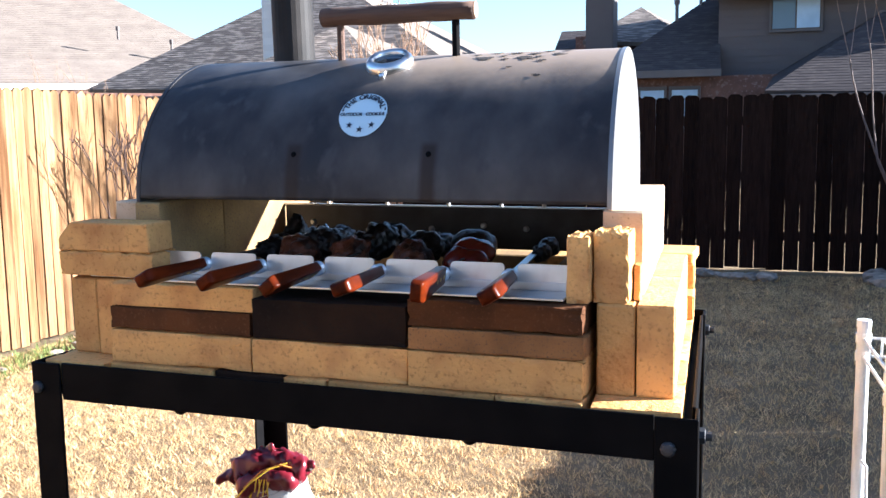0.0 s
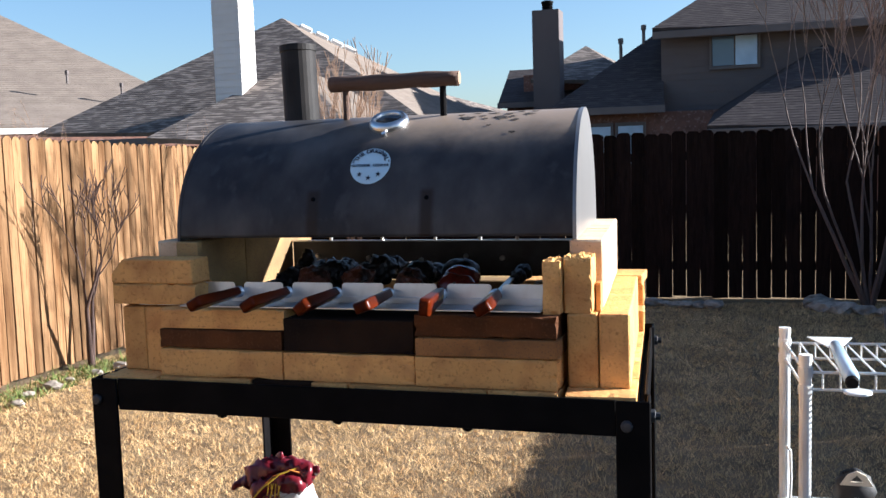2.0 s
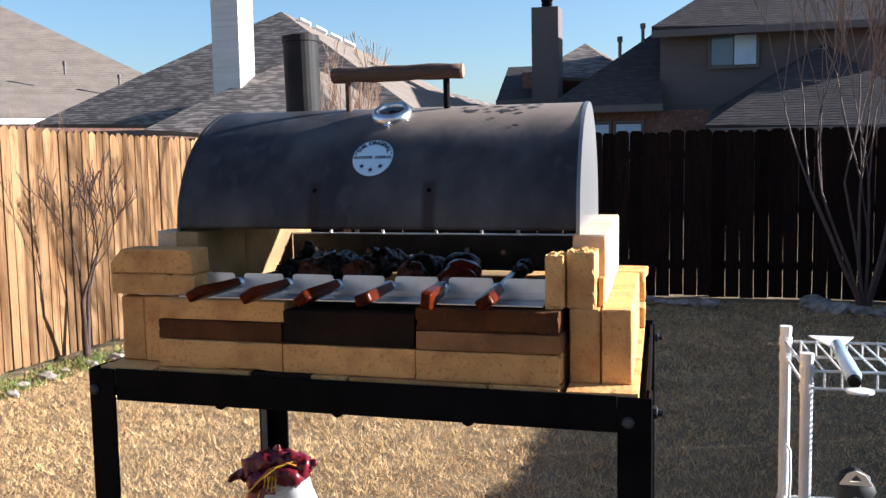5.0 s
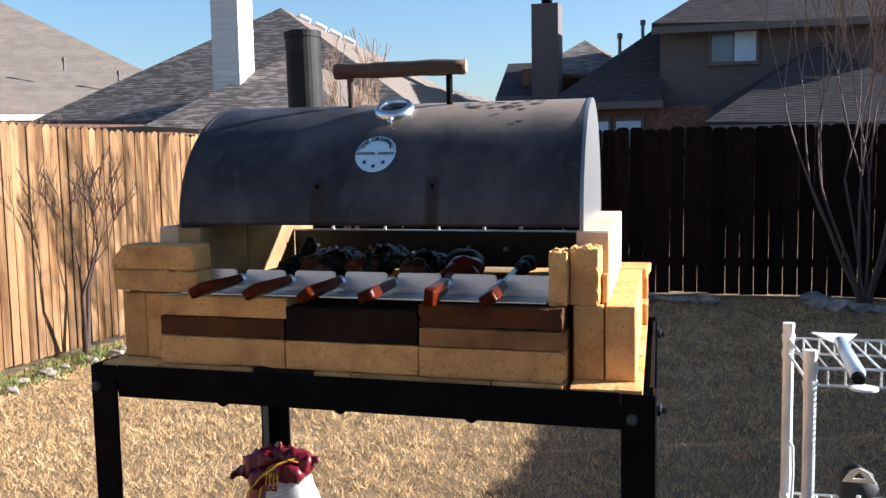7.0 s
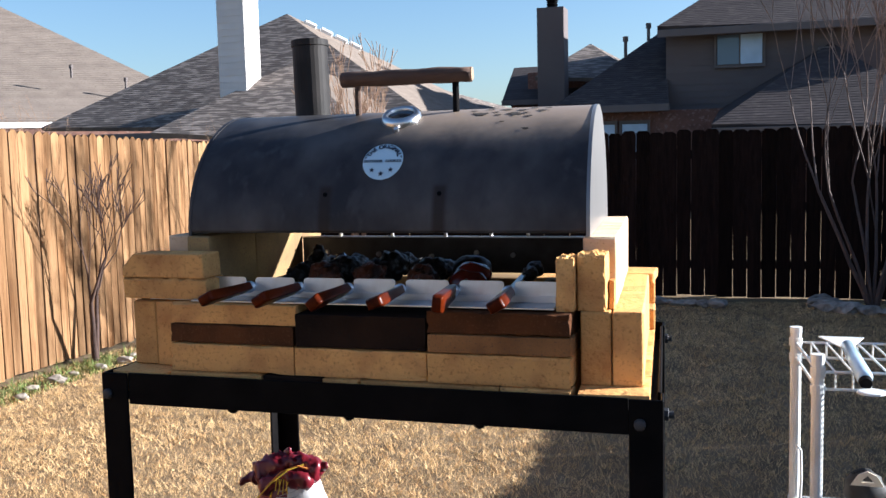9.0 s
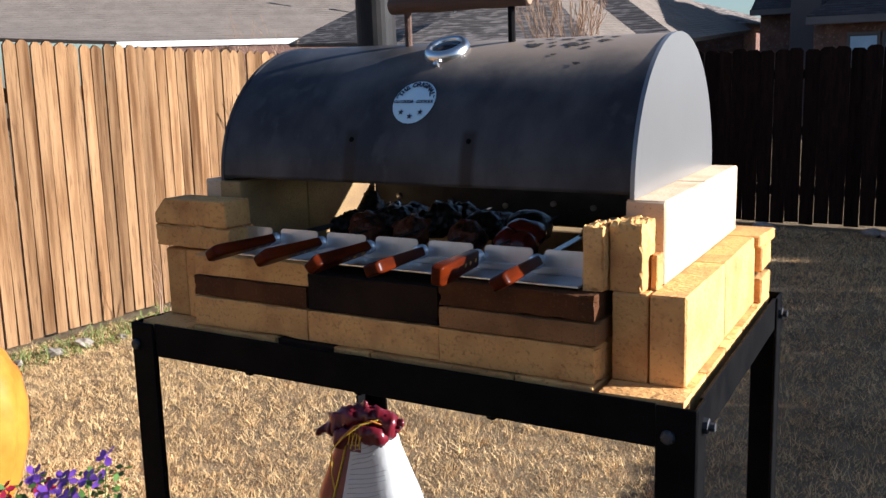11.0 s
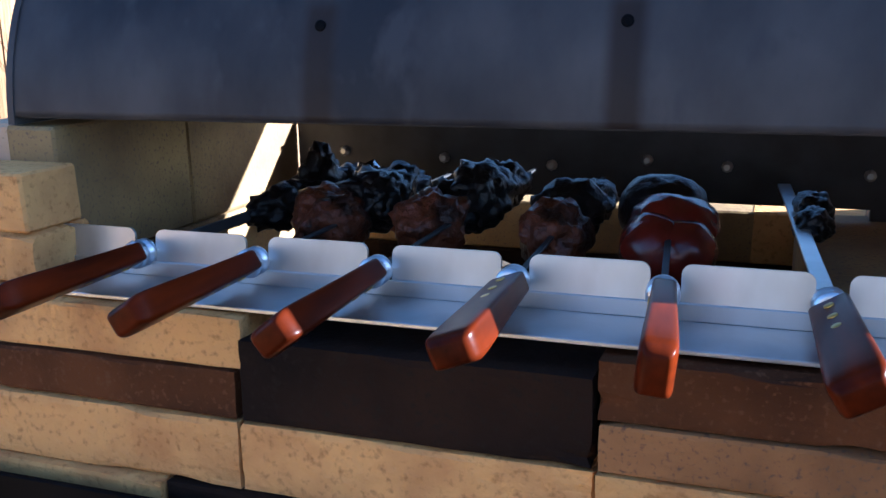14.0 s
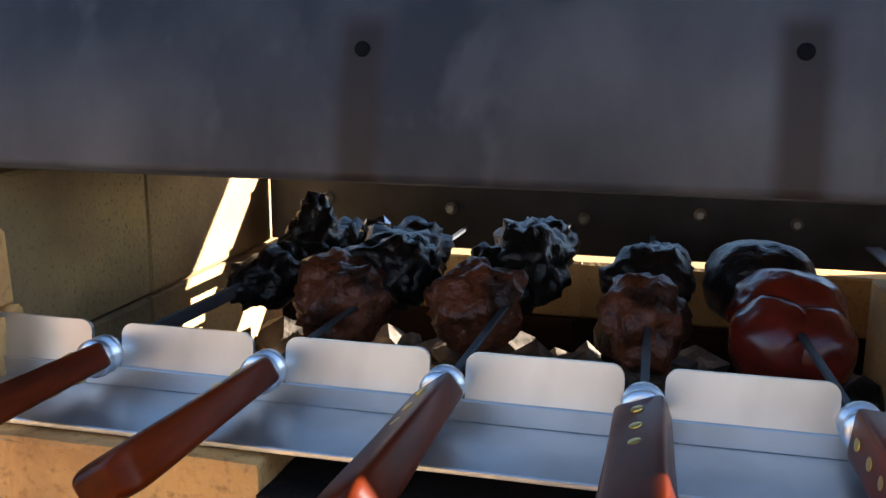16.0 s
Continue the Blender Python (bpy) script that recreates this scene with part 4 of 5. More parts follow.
        return Vector((math.copysign(abs(math.cos(t)) ** 0.7, math.cos(t)) * a * f, math.copysign(abs(math.sin(t)) ** 0.7, math.sin(t)) * c * f, z + 0.01))

    # fine print on the white panel, and the yellow seams beside it
    for k in range(26):
        z = 0.812 - 0.0095 * k
        t0, t1 = radians(-98), radians(-98 + rng.uniform(20, 44))
        part("print_line", tube([on_sack(z + 0.016 * u, t0 + (t1 - t0) * u, 0.0006) for u in (0, 0.25, 0.5, 0.75, 1)], 0.0008, 4), BAGINK, b)
    for t in (-112,):
        part("seam", tube([on_sack(0.84 - 0.03 * k, radians(t - 0.5 * k), 0.002) for k in range(12)], 0.0026, 6), YELLOW, b, "yellow printed seam")
    b.rotation_euler = (0, 0, radians(12))
    b.location.z = 0.0
    b.scale = (0.9, 0.85, 1.035)


build_bag()

# ---- white wire rack with tools ----


def build_rack():
    r = thing("wire_rack", (0.5, 1.55, 0), "white coated wire shelf rack with tube posts", "rack")
    o = r.location
    ax, bx = Vector((0.182, 1.699, 0)), Vector((0.205, 1.440, 0))
    along = Vector((0.62, 0.035, 0))
    for p in (ax, bx, ax + along, bx + along):
        q = p - o
        bm = tube([(q.x, q.y, 0), (q.x, q.y, 1.224)], 0.0105, 14)
        tube([(q.x, q.y, 1.214), (q.x, q.y, 1.226)], 0.0115, 14, bm)
        part("post", bm, WHITEWIRE, r)
        for z in (1.196, 1.165, 0.875):
            part("post_clip", tube([(q.x, q.y, z - 0.008), (q.x, q.y, z + 0.008)], 0.0128, 12), WHITEWIRE, r)

    def wire(a, b, rad=0.003):
        part("wire", tube([a - o, b - o], rad, 6), WHITEWIRE, r)

    for z0 in (1.165, 0.85):
        up = Vector((0, 0, z0))
        top = Vector((0, 0, z0 + 0.030))
        for k in (up, top):
            wire(ax + k, bx + k)
            wire(ax + k, ax + along + k)
            wire(bx + k, bx + along + k)
            wire(ax + along + k, bx + along + k)
        n = 22
        for i in range(1, n):
            f = along * (i / n)
            wire(ax + f + top, bx + f + top, 0.0019)
            wire(ax + f + top, ax + f + up, 0.0019)
            wire(bx + f + top, bx + f + up, 0.0019)
    part("hook", tube([Vector((0.186, 1.685, 0.99)) - o, Vector((0.192, 1.67, 0.985)) - o, Vector((0.193, 1.665, 0.93)) - o, Vector((0.19, 1.66, 0.86)) - o], 0.0028, 6), WHITEWIRE, r)


build_rack()


def build_scraper():
    s = thing("griddle_scraper", (0.262, 1.475, 1.198), "white scraper with a pale blue grip lying on the rack", "scraper")
    bm = bmesh.new()
    prof = [(-0.042, 0.172), (0.038, 0.172), (0.013, 0.118), (-0.007, 0.118)]
    lift = lambda y: 0.010 + (y - 0.118) * 0.16
    a = [bm.verts.new((x, y, lift(y))) for x, y in prof]
    b = [bm.verts.new((x, y, lift(y) + 0.002)) for x, y in prof]
    bm.faces.new(a)
    bm.faces.new(list(reversed(b)))
    for i in range(4):
        n = (i + 1) % 4
        bm.faces.new((a[n], a[i], b[i], b[n]))
    bmesh.ops.recalc_face_normals(bm, faces=bm.faces[:])
    part("blade", bm, WHITEWIRE, s, "white blade")
    part("grip", tube([(0.003, 0.125, 0.014), (0.003, 0.10, 0.017), (0.004, -0.15, 0.017), (0.004, -0.165, 0.014)], [0.008, 0.0115, 0.0130, 0.0105], 18), ACRYLIC, s, "pale blue translucent grip", True)
    part("end_cap", tube([(0.004, -0.163, 0.014), (0.004, -0.176, 0.012)], [0.0108, 0.0090], 16), BLACKSTEEL, s, "black end cap")
    part("guard", lathe([(0.021, 0.0), (0.021, 0.003), (0.018, 0.004)], 24, m=pose(0.010, -0.190, 0.001, 0, 0, 0)), WHITEWIRE, s, "white disc guard")


build_scraper()


def build_brush():
    s = thing("grill_brush", (0.308, 1.66, 0.882), "black bristled grill brush with a pierced cream triangular grip", "brush")
    bm = lump((0, 0, 0.06), (0.052, 0.045, 0.065), 0.1, 2.0, 3, 1.0, flat=0.0)
    rng = random.Random(8)
    part("brush_body", bm, BRISTLE, s, smooth=True)
    bm = bmesh.new()
    for k in range(420):
        a, e = rng.uniform(0, 2 * math.pi), rng.uniform(-0.2, 1.4)
        d = Vector((math.cos(a) * math.cos(e) * 0.052, math.sin(a) * math.cos(e) * 0.045, math.sin(e) * 0.065))
        c = Vector((0, 0, 0.06)) + d * 0.9
        t = c + d * rng.uniform(0.12, 0.3)
        w = Vector((0.0008, 0, 0.0004))
        f = [bm.verts.new(c - w), bm.verts.new(c + w), bm.verts.new(t)]
        bm.faces.new(f)
    tagged(part("bristles", bm, BRISTLE, s), kind="stuff")
    bm = bmesh.new()
    o, i = [(-0.040, 0.092), (0.040, 0.092), (0.022, 0.125), (0, 0.137), (-0.022, 0.125)], [(-0.016, 0.103), (0.016, 0.103), (0.010, 0.113), (0, 0.125), (-0.010, 0.113)]
    for (y0, y1) in ((-0.056, -0.048),):
        oa, ia = [bm.verts.new((x, y0, z)) for x, z in o], [bm.verts.new((x, y0, z)) for x, z in i]
        ob, ib = [bm.verts.new((x, y1, z)) for x, z in o], [bm.verts.new((x, y1, z)) for x, z in i]
        for k in range(5):
            n = (k + 1) % 5
            bm.faces.new((oa[k], oa[n], ia[n], ia[k]))
            bm.faces.new((ob[n], ob[k], ib[k], ib[n]))
            bm.faces.new((oa[n], oa[k], ob[k], ob[n]))
            bm.faces.new((ia[k], ia[n], ib[n], ib[k]))
    bmesh.ops.recalc_face_normals(bm, faces=bm.faces[:])
    part("grip", bm, CREAM, s, "cream plastic grip with a triangular hole")
    part("stem", tube([(0, -0.052, 0.0), (0, -0.052, 0.05)], 0.006, 8), WHITEWIRE, s)
    s.scale = (0.72, 0.72, 0.62)


build_brush()

tongs = thing("bent_tong", (0.40, 1.66, 1.198), "bent grey steel tong lying across the rack", "tongs")
part("arm", tube([(-0.03, 0.08, 0.05), (-0.028, 0.07, 0.03), (-0.02, 0.05, 0.015), (0.03, 0.02, 0.007), (0.12, -0.01, 0.006)], [0.004, 0.006, 0.010, 0.013, 0.013], 8), DARKSTEEL, tongs, smooth=True)
for k in range(3):
    part("tooth", tube([(-0.034 + 0.004 * k, 0.082, 0.05), (-0.036 + 0.004 * k, 0.084, 0.058)], [0.0018, 0.0008], 5), DARKSTEEL, tongs)

# ---- flowers and orange pot beside the stand ----


def build_flowers():
    p = thing("flower_pot", (-1.82, 1.50, 0), "terracotta pot of violet and crimson pansies", "potted plant")
    part("pot", lathe([(0.10, 0.0), (0.12, 0.02), (0.16, 0.42), (0.175, 0.44), (0.175, 0.50), (0.155, 0.50), (0.15, 0.46)], 28), TERRA, p, smooth=False)
    part("soil", lathe([(0.15, 0.455), (0.14, 0.475), (0.05, 0.48)], 20), SOIL, p)
    rng = random.Random(21)
    bm = bmesh.new()
    for k in range(240):
        a, r, z = rng.uniform(0, 6.28), 0.17 * math.sqrt(rng.random()), rng.uniform(0.47, 0.62)
        if k < 40:
            a, r, z = 0.1 + rng.uniform(-0.5, 0.5), 0.15 + 0.05 * rng.random(), rng.uniform(0.55, 0.72)
        c = Vector((r * math.cos(a), r * math.sin(a), z))
        d = Vector((rng.uniform(-1, 1), rng.uniform(-1, 1), rng.uniform(-0.2, 0.8))).normalized() * rng.uniform(0.018, 0.034)
        s = d.orthogonal().normalized() * 0.009
        q = [bm.verts.new(c), bm.verts.new(c + d * 0.5 + s), bm.verts.new(c + d), bm.verts.new(c + d * 0.5 - s)]
        bm.faces.new(q)
    part("leaves", bm, LEAF, p)
    for k in range(22):
        a, r = rng.uniform(0, 6.28), 0.16 * math.sqrt(rng.random())
        c = Vector((r * math.cos(a), r * math.sin(a), rng.uniform(0.55, 0.62)))
        if k == 0:
            c = Vector((0.19, 0.02, 0.745))
        fl = bmesh.new()
        for j in range(5):
            t = 2 * math.pi * j / 5 + rng.random() * 0.3
            m = Matrix.Translation(c) @ pose(0, 0, 0, 40 + rng.uniform(-15, 15), rng.uniform(-20, 20), rng.uniform(-40, 40))
            vs = [m @ Vector((0, 0, 0)), m @ Vector((0.018 * math.cos(t - 0.6), 0.018 * math.sin(t - 0.6), 0.002)), m @ Vector((0.031 * math.cos(t - 0.2), 0.031 * math.sin(t - 0.2), 0.005)),
                  m @ Vector((0.031 * math.cos(t + 0.2), 0.031 * math.sin(t + 0.2), 0.004)), m @ Vector((0.018 * math.cos(t + 0.6), 0.018 * math.sin(t + 0.6), 0.002))]
            fl.faces.new([fl.verts.new(v) for v in vs])
        part("flower", fl, PETALRED if k % 5 == 2 else PETAL, p)
        part("stem", tube([c - Vector((0, 0, 0.001)), c * 0.9 - Vector((0, 0, 0.06)), Vector((c.x * 0.7, c.y * 0.7, 0.47))], 0.0016, 4), LEAF, p)
    p.scale.z = 0.94


build_flowers()

def build_urn():
    u = thing("orange_urn", (-3.09, 2.0, 0), "bright orange glazed urn with slanting ribs", "urn")
    bm = bmesh.new()
    n, rows = 64, [(0.0, 0.13), (0.03, 0.15), (0.12, 0.20), (0.28, 0.245), (0.42, 0.255), (0.54, 0.235), (0.62, 0.19), (0.655, 0.165), (0.68, 0.18), (0.69, 0.175), (0.67, 0.15), (0.60, 0.15)]
    rings = []
    for z, r in rows:
        rings.append([bm.verts.new(((r + 0.010 * math.sin(16 * (2 * math.pi * k / n + z * 2.2)) * (z < 0.64)) * math.cos(2 * math.pi * k / n),
                                    (r + 0.010 * math.sin(16 * (2 * math.pi * k / n + z * 2.2)) * (z < 0.64)) * math.sin(2 * math.pi * k / n), z)) for k in range(n)])
    for a, b in zip(rings, rings[1:]):
        for k in range(n):
            bm.faces.new((a[k], a[(k + 1) % n], b[(k + 1) % n], b[k]))
    bm.faces.new(list(reversed(rings[0])))
    bm.faces.new(rings[-1])
    part("body", bm, ORANGE, u, smooth=True)


build_urn()

# ---- rocks and edging ----


def rock(x, y, r, seed, group):
    o = part("edging_rock", lump((0, 0, 0), (r * 1.3, r, r * 0.6), 0.3, 1.4, 2, seed), ROCK, smooth=False)
    o.location = (x, y, r * 0.38)
    tagged(o, "pale rough limestone rock edging the bed", "rock", group)


rng = random.Random(31)
for k in range(17):
    y = 2.9 + 0.23 * k
    rock(-4.64 + rng.uniform(-0.08, 0.08), y, rng.uniform(0.025, 0.06), k, "rocks along the sunny fence")
for k in range(8):
    rock(-0.95 + 0.11 * k + rng.uniform(-0.03, 0.03), 9.72 - 0.02 * k, rng.uniform(0.05, 0.09), 40 + k, "rocks along the shaded fence")
for k in range(9):
    a = math.pi * (0.95 + 0.9 * k / 8)
    rock(1.36 + 0.55 * math.cos(a), 9.70 + 0.42 * math.sin(a), rng.uniform(0.08, 0.12), 60 + k, "rocks round the bare tree")
rock(-1.95, 9.6, 0.10, 80, "rocks along the shaded fence")

# ---- bare trees ----


def tree(name, at, stems, mat, seed, label, height, spread, depth=4, thick=0.03, least=0.0, twig=None):
    """Several bare stems that fork into ever thinner twigs."""
    t = thing(name, at, label, "tree")
    rng = random.Random(seed)
    trunk, twigs = bmesh.new(), bmesh.new()

    def grow(p, d, length, r, level):
        pts, rad = [p], [r]
        n = 5
        for k in range(n):
            d = (d + Vector((rng.uniform(-1, 1), rng.uniform(-1, 1), rng.uniform(-0.3, 0.7))) * 0.09).normalized()
            p = p + d * length / n
            pts.append(p)
            rad.append(max(least, r * (1 - 0.38 * (k + 1) / n)))
        tube(pts, rad, 7 if level < 2 else 4, trunk if level < 2 else twigs, caps=level > depth - 1)
        if level < depth:
            for k in range(rng.choice((2, 2, 3))):
                side = Vector((rng.uniform(-1, 1), rng.uniform(-1, 1), rng.uniform(0.0, 0.5))).normalized()
                start = pts[-1] if k < 2 else pts[rng.randrange(2, 4)]
                grow(start, (d + side * spread * (0.55 if k < 2 else 0.8)).normalized(), length * rng.uniform(0.6, 0.85), rad[-1] * rng.uniform(0.6, 0.8), level + 1)

    for dx, dy, dz in stems:
        grow(Vector((dx * 0.06, dy * 0.06, -0.02)), Vector((dx, dy, dz)).normalized(), height * 0.36, thick * rng.uniform(0.75, 1.05), 0)
    part("trunk", trunk, mat, t, smooth=True)
    part("crown", twigs, twig or mat, t)
    return t


tree("bare_tree", (1.27, 9.66, 0), [(-0.44, -0.05, 1), (-0.30, -0.15, 1), (-0.20, 0.1, 1), (-0.10, -0.1, 1), (0.0, 0.1, 1), (0.12, -0.1, 1), (0.28, 0.05, 1)], BARK, 6, "bare multi-stemmed tree with grey-brown bark by the shaded fence", 3.5, 0.62, 5, 0.024, 0.0045, SUNTWIG)
tree("bare_shrub", (-4.86, 6.15, 0), [(-0.02, 0.04, 1), (0.06, -0.20, 1)], TWIG, 11, "small bare shrub against the sunny fence", 1.5, 0.75, 5, 0.026, 0.003)
tree("bare_shrub", (-4.72, 8.1, 0), [(0.1, -0.3, 1), (0.05, 0.2, 1), (-0.1, 0.0, 1)], PALEBARK, 14, "bare pale-twigged shrub against the sunny fence", 1.9, 0.6, 4, 0.022)
tree("bare_tree", (-3.98, 9.5, 0), [(-0.08, 0, 1), (0.1, 0.05, 1), (0.18, -0.05, 1), (0.0, 0.1, 1)], PALEBARK, 23, "bare tan-twigged tree in the corner of the yard", 2.4, 0.40, 5, 0.026, 0.0032)
tree("bare_shrub", (-4.67, 4.45, 0), [(0.1, -0.3, 0.9), (0.05, 0.25, 1), (-0.1, 0.0, 1)], PALEBARK, 33, "thorny bare rose bush by the sunny fence", 0.55, 0.9, 3, 0.009)
tree("bare_tree", (-9.0, 10.5, 0), [(0.1, 0.1, 1), (-0.2, 0, 1), (0.2, -0.2, 1), (-0.05, 0.2, 1)], PALEBARK, 41, "bare twiggy tree behind the sunny fence", 2.35, 0.75, 4, 0.04)

# ---- houses beyond the fences ----


def clip_low(poly, z, keep_above):
    out = []
    for a, b in zip(poly, poly[1:] + poly[:1]):
        ia, ib = (a.z >= z) == keep_above, (b.z >= z) == keep_above
        if ia:
            out.append(a)
        if ia != ib:
            f = (z - a.z) / (b.z - a.z)
            out.append(a.lerp(b, f))
    return out


def roof(points, parent, rise=0.065, name="roof", mat=None):
    """A roof plane: a slab, and shingle courses on it that overlap like steps."""
    o = parent.location
    p = [Vector(q) for q in points]
    r = part(name, slab([q - o for q in p], 0.12), mat or SHINGLE, parent)
    nrm = (p[1] - p[0]).cross(p[2] - p[0]).normalized()
    if nrm.z < 0:
        nrm = -nrm
    lo, hi = min(q.z for q in p), max(q.z for q in p)
    bm = bmesh.new()
    n = max(1, int((hi - lo) / rise))
    for k in range(n):
        z0, z1 = lo + (hi - lo) * k / n, lo + (hi - lo) * (k + 1) / n
        q = clip_low(clip_low(p, z0, True), z1 + 0.01, False)
        if len(q) < 3:
            continue
        c = [v + nrm * (0.016 if v.z < (z0 + z1) / 2 else 0.008) - o for v in q]
        b = [v + nrm * 0.004 - o for v in q]
        tv, bv = [bm.verts.new(v) for v in c], [bm.verts.new(v) for v in b]
        bm.faces.new(tv)
        for i in range(len(q)):
            j = (i + 1) % len(q)
            bm.faces.new((tv[i], bv[i], bv[j], tv[j]))
    bmesh.ops.recalc_face_normals(bm, faces=bm.faces[:])
    sh = part("shingling", bm, mat or COURSES, r)
    tagged(sh, kind="stuff")
    return r


# sunlit look put into a plain tan, for roof planes turned to the sun
SUNCOURSES = material("sunlit_tan_shingle", (0.22, 0.178, 0.145), 0.95, second=(0.175, 0.14, 0.115), scale=1.6, fine=(0.135, 0.108, 0.088), fine_scale=12, island=0.05, spec=0.12)
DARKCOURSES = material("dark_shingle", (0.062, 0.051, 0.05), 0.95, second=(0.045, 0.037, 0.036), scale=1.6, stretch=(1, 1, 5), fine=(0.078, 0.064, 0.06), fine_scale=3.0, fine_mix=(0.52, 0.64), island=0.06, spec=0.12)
# light dashes paint the shading of the shingle tabs
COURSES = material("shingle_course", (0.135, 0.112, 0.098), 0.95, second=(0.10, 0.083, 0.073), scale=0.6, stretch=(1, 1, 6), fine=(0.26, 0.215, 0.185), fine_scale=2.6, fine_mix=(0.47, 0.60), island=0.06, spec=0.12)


def wall_box(parent, name, x0, x1, y0, y1, z0, z1, mat, label=""):
    o = parent.location
    return part(name, box(x0 - o.x, x1 - o.x, y0 - o.y, y1 - o.y, z0, z1, 0.01), mat, parent, label)


def siding(parent, x0, x1, y, z0, z1, mat, face="y", depth=0.014, step=0.18):
    """Lapped boards on a wall that faces the yard, or its side."""
    o = parent.location
    n = int((z1 - z0) / step)
    for k in range(n):
        z = z0 + k * step
        bm = bmesh.new()
        if face == "y":
            vs = [(x0, y, z), (x1, y, z), (x1, y, z + step), (x0, y, z + step), (x0, y - depth, z), (x1, y - depth, z)]
        else:
            vs = [(y, x0, z), (y, x1, z), (y, x1, z + step), (y, x0, z + step), (y + depth, x0, z), (y + depth, x1, z)]
        v = [bm.verts.new(Vector(q) - Vector((o.x, o.y, 0))) for q in vs]
        bm.faces.new((v[4], v[5], v[2], v[3]))
        bm.faces.new((v[0], v[1], v[5], v[4]))
        bmesh.ops.recalc_face_normals(bm, faces=bm.faces[:])
        part("board", bm, mat, parent)


def window(parent, x0, x1, y, z0, z1, panes=2, blind_from=1):
    o = parent.location
    w = wall_box(parent, "window", x0, x1, y - 0.02, y + 0.05, z0, z1, TRIM)
    t = 0.05
    for a, b, c, d in ((x0 - 0.06, x1 + 0.06, z0 - 0.08, z0), (x0 - 0.06, x1 + 0.06, z1, z1 + 0.08), (x0 - 0.06, x0, z0, z1), (x1, x1 + 0.06, z0, z1)):
        f = part("frame", box(a - o.x, b - o.x, y - 0.07 - o.y, y - 0.021 - o.y, c, d, 0.006), TRIM, w)
    for k in range(panes):
        a = x0 + (x1 - x0) * k / panes
        b = x0 + (x1 - x0) * (k + 1) / panes
        part("pane", box(a + 0.02 - o.x, b - 0.02 - o.x, y - 0.035 - o.y, y - 0.024 - o.y, z0 + 0.02, z1 - 0.02, 0.002), BLIND if k >= blind_from else PANE, w)


def vent(parent, x, y, z, h, r):
    o = parent.location
    part("vent_pipe", lathe([(r, 0), (r, h), (r * 1.6, h), (r * 1.6, h + 0.15), (r, h + 0.16)], 8, m=pose(x - o.x, y - o.y, z - 0.2)), TRIM, parent)


# house with the sunny roof, far side of the sunny fence
ha = thing("house", (-24, 30, 0), "single-storey brick house with a broad sunlit shingle roof", "house")
roof([(-37.1, 38.0, 10.76), (-18.5, 34.0, 3.07), (-26.36, 23.0, 2.95), (-44.0, 12.0, 4.0), (-52.0, 30.0, 13.0)], ha, 0.09, mat=SUNCOURSES)
part("wall", slab([(5.2, 3.7, 0), (-2.6, -7.2, 0), (-2.6, -7.2, 2.8), (5.2, 3.7, 2.8)], 0.2), HOUSEBRICK, ha)
part("fascia", slab([(5.5, 4.0, 2.86), (-2.36, -7.0, 2.74), (-2.36, -7.0, 2.93), (5.5, 4.0, 3.05)], 0.05), WHITETRIM, ha, "white eave board")
for x, y, z in ((-34.6, 36.0, 9.55), (-33.4, 36.0, 9.1)):
    part("roof_vent", box(x + 24 - 0.3, x + 24 + 0.3, y - 30 - 0.2, y - 30 + 0.2, z - 0.2, z + 0.1, 0.03), WHITETRIM, ha)
for x, y, z in ((-24.3, 31.5, 5.0), (-22.6, 32.5, 4.5)):
    vent(ha, x, y, z, 0.34, 0.045)

# house with the pale siding chimney
hb = thing("house", (-13, 27, 0), "house with a hipped shingle roof and a pale siding chimney", "house")
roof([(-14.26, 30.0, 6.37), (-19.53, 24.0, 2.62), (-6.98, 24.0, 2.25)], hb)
# right-hand planes take the sunlit copy of the shingle colour
roof([(-14.26, 30.0, 6.37), (-6.98, 24.0, 2.25), (-7.77, 34.0, 2.76)], hb, mat=SUNCOURSES)
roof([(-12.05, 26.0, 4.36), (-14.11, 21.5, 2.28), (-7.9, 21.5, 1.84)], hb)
roof([(-12.05, 26.0, 4.36), (-7.9, 21.5, 1.84), (-7.2, 26.0, 2.3)], hb, mat=SUNCOURSES)
wall_box(hb, "wall", -18.6, -8.2, 24.6, 33.0, 0, 2.1, HOUSEBRICK)
part("fascia", box(-6.4, 6.0, -3.10, -3.0, 2.18, 2.36, 0.01), TRIM, hb)
part("fascia", box(-1.1, 5.1, -5.58, -5.5, 1.72, 1.95, 0.01), TRIM, hb)
ch = wall_box(hb, "chimney", -13.47, -12.65, 24.0, 24.86, 2.4, 8.4, PALESIDING, "pale lapped siding chimney")
siding(hb, -13.47, -12.65, 23.998, 2.6, 8.3, PALESIDING)
siding(hb, 24.0, 24.86, -12.648, 2.6, 8.3, PALESIDING, face="x")
apex, front_foot, back_foot = Vector((-14.26, 30.0, 6.37)), Vector((-6.98, 24.0, 2.25)), Vector((-7.77, 34.0, 2.76))
slope = Matrix((((back_foot - apex).normalized()), ((front_foot - apex).cross(back_foot - apex).normalized().cross((back_foot - apex).normalized())), ((front_foot - apex).cross(back_foot - apex).normalized()))).transposed().to_4x4()
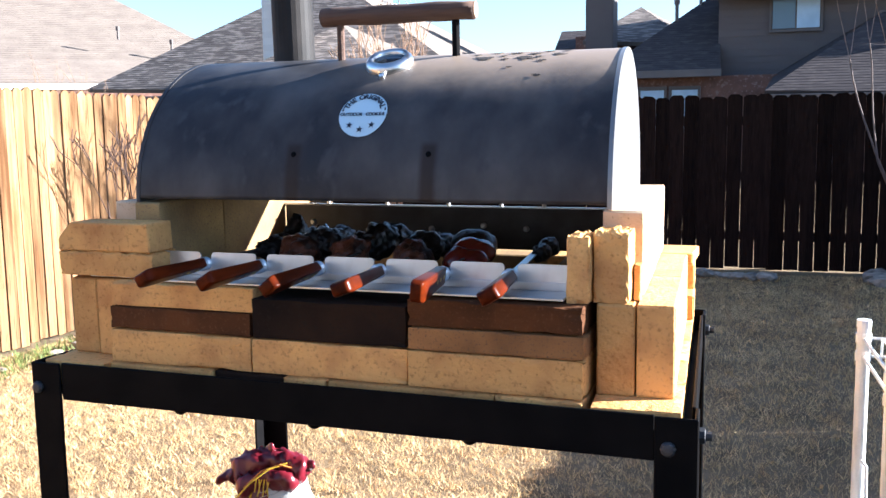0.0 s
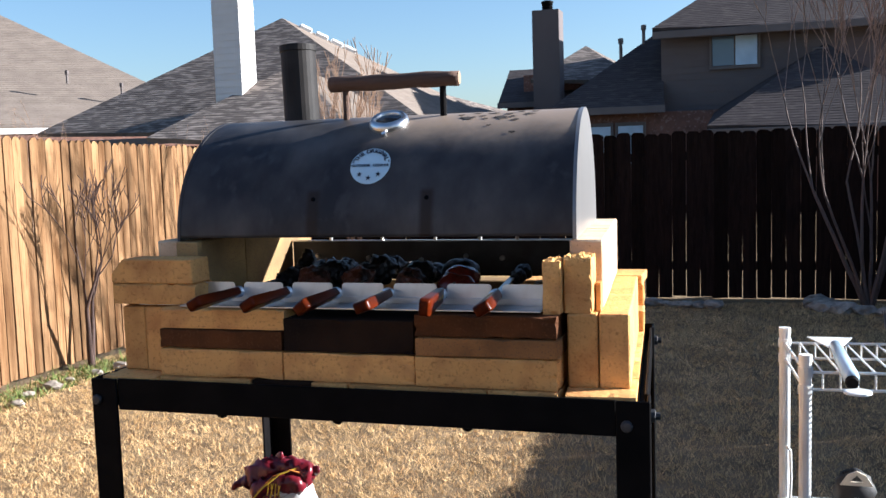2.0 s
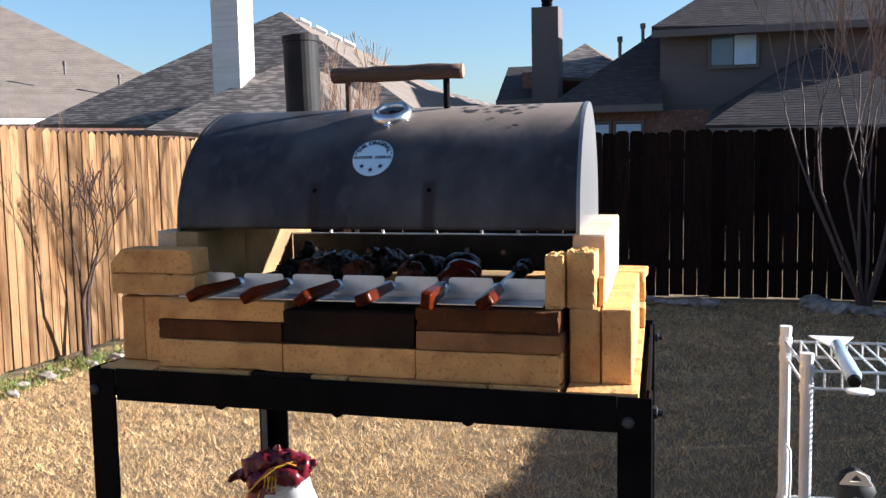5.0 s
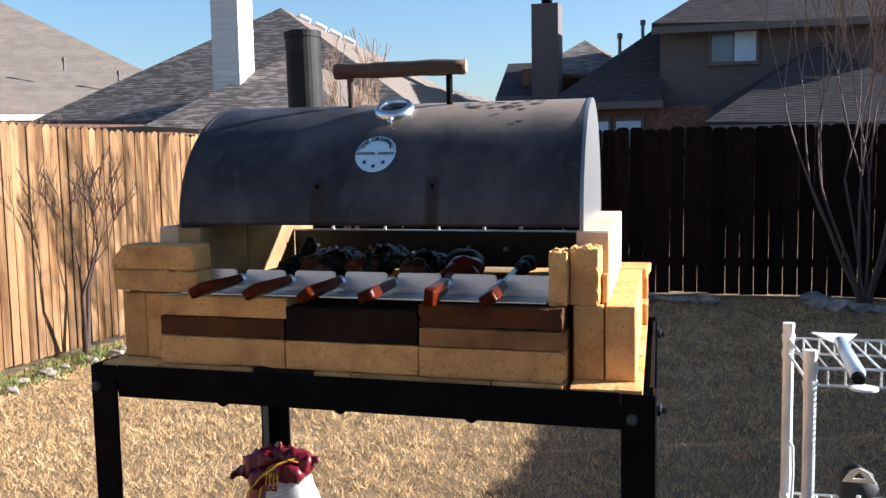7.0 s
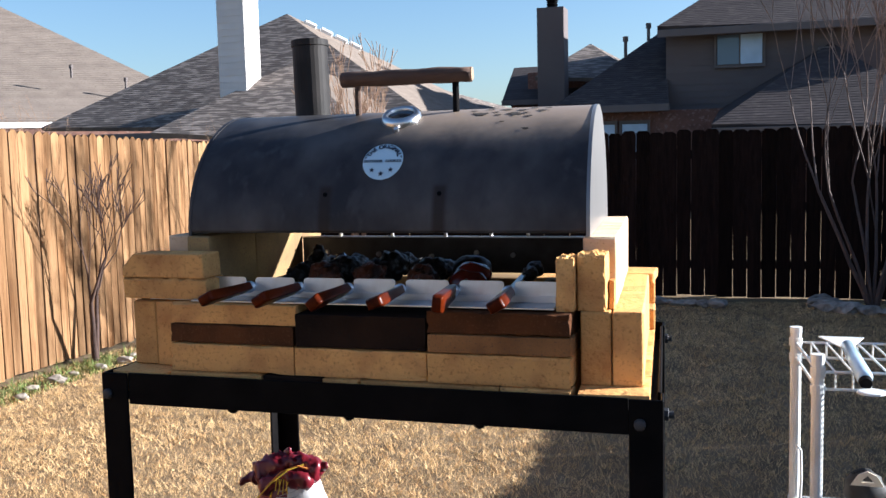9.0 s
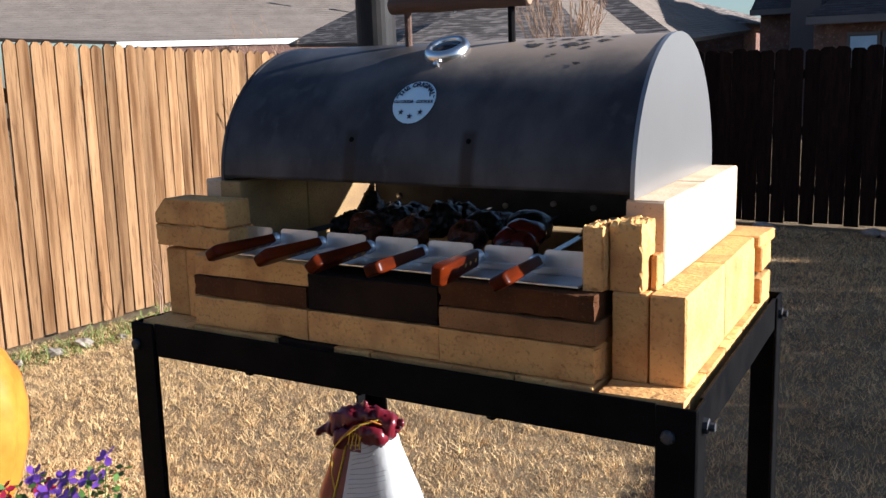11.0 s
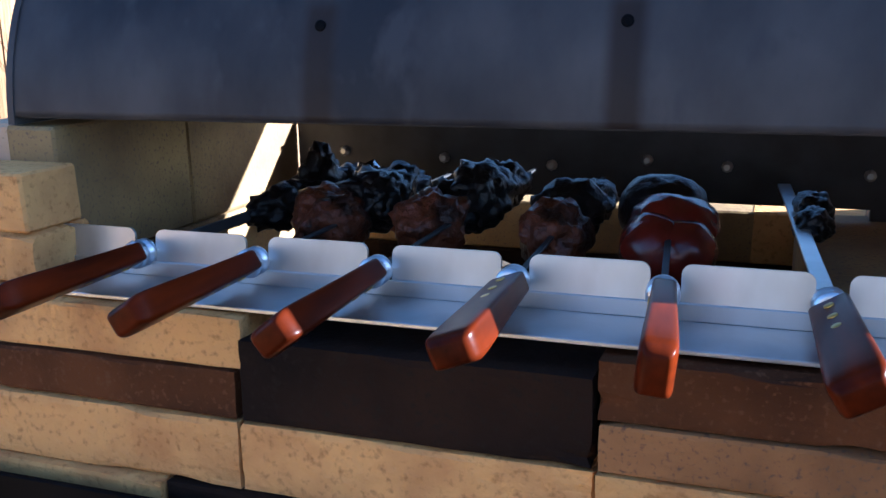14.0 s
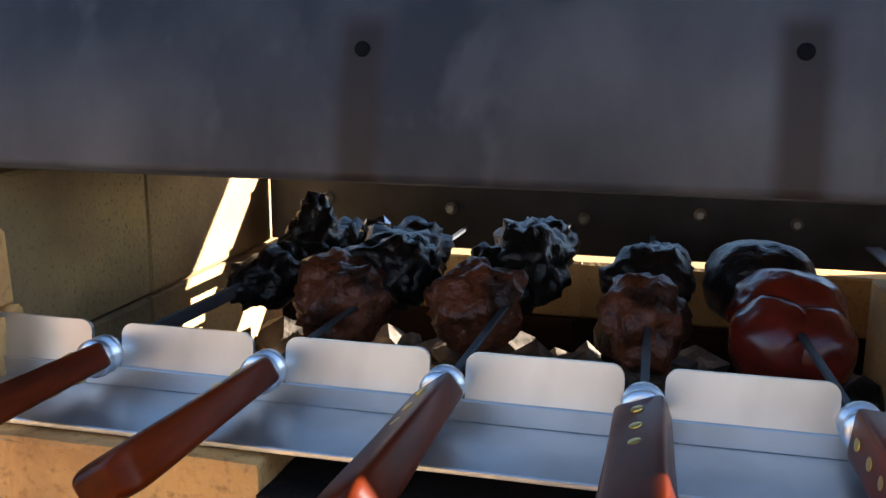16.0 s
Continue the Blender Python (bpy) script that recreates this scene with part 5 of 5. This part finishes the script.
for u in (0.08, 0.15, 0.215, 0.275):
    c = apex + (back_foot - apex) * u + (front_foot - apex) * 0.035 - Vector((-13, 27, 0))
    bm = box(-0.22, 0.22, -0.16, 0.16, -0.05, 0.14, 0.03)
    bm.transform(Matrix.Translation(c) @ slope)
    part("roof_vent", bm, WHITETRIM, hb)

hs = thing("house", (-9, 38, 0), "distant house roof behind another roof", "house")
roof([(-11.32, 38.0, 4.16), (-8.1, 34.5, 3.0), (-11.8, 34.5, 3.15)], hs)
roof([(-11.32, 38.0, 4.16), (-8.1, 34.5, 3.0), (-7.6, 40.0, 3.0)], hs)
wall_box(hs, "wall", -11.6, -8.3, 35.0, 39.5, 0, 3.0, HOUSEBRICK)

# brick house with the tall chimney
hc = thing("house", (-5, 36, 0), "brick house with a tall chimney and hipped shingle roofs", "house")
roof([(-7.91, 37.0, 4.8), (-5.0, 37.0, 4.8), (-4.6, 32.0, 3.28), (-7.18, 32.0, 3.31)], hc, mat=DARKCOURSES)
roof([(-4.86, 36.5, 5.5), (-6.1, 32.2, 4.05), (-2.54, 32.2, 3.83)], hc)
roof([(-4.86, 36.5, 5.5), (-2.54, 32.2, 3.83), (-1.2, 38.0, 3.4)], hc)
wall_box(hc, "wall", -7.0, -4.7, 32.5, 36.6, 0, 3.25, HOUSEBRICK)
wall_box(hc, "wall", -4.7, -2.4, 32.6, 37.6, 0, 3.7, HOUSEBRICK)
wall_box(hc, "wall", -6.6, -2.7, 33.4, 37.4, 0, 4.3, HOUSEBRICK)
wall_box(hc, "fascia", -7.2, -4.6, 31.92, 32.0, 3.12, 3.30, TRIM)
wall_box(hc, "chimney", -5.80, -4.92, 31.2, 32.0, 0, 6.18, SIDING, "tall taupe chimney")
for k in range(4):
    part("chimney_cap", lathe([(0.17 if k < 3 else 0.20, 0), (0.19 if k < 3 else 0.20, 0.05), (0.13, 0.08)], 14, m=pose(-5.36 + 5, 31.6 - 36, 6.18 + 0.085 * k)), BLACKSTEEL, hc)

# two-storey house behind the shaded fence
hd = thing("house", (2, 30, 0), "two-storey taupe house with dark shingle roofs", "house")
wall_box(hd, "wall", -1.28, 6.6, 28.2, 36.0, 2.35, 4.88, SIDING)
siding(hd, -1.28, 6.6, 28.198, 2.6, 4.86, SIDING)
wall_box(hd, "wall", -4.2, 6.6, 27.5, 36.0, 0, 2.62, HOUSEBRICK, "brown brick ground floor")
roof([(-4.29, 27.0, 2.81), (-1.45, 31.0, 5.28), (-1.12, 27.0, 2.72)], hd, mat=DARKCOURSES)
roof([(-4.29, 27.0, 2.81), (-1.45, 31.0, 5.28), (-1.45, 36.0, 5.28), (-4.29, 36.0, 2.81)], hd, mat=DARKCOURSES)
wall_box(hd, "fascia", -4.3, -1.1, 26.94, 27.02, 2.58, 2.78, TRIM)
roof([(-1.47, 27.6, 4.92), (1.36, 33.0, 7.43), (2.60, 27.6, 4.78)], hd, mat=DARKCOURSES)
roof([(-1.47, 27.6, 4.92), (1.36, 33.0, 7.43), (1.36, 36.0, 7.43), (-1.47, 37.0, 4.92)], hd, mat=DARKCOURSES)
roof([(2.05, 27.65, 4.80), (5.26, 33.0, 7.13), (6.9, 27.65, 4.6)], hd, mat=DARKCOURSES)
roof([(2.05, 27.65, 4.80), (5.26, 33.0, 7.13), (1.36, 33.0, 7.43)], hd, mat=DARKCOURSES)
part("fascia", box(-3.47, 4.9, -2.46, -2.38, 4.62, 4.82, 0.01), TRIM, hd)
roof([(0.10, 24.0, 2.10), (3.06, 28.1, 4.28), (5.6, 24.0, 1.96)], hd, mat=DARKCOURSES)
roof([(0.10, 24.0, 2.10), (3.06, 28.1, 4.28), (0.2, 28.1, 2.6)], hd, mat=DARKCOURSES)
wall_box(hd, "wall", 0.5, 5.2, 24.5, 28.0, 0, 1.95, HOUSEBRICK)
part("fascia", box(-1.9, 3.6, -6.08, -6.0, 1.84, 2.02, 0.01), TRIM, hd)
window(hd, 0.10, 1.33, 28.16, 3.82, 4.66)
window(hd, -3.30, -2.62, 27.48, 1.2, 2.28, 1, 0)
window(hd, -2.45, -1.72, 27.48, 1.2, 2.28, 1, 0)
vent(hd, -2.55, 29.4, 4.4, 0.55, 0.05)
vent(hd, -1.95, 30.2, 4.9, 0.5, 0.05)
for x, y, z in ((2.92, 27.9, 4.1), (1.9, 32.4, 6.95), (3.0, 32.0, 6.4)):
    part("roof_vent", box(x - 2 - 0.2, x - 2 + 0.2, y - 30 - 0.12, y - 30 + 0.12, z - 0.1, z + 0.06, 0.02), TRIM, hd)

# the plots beyond the fences, set to their place
for plot, shift in ((ha, -0.3), (hb, -0.43), (hs, -0.45), (hc, -0.58), (hd, -0.78)):
    plot.location.x += shift
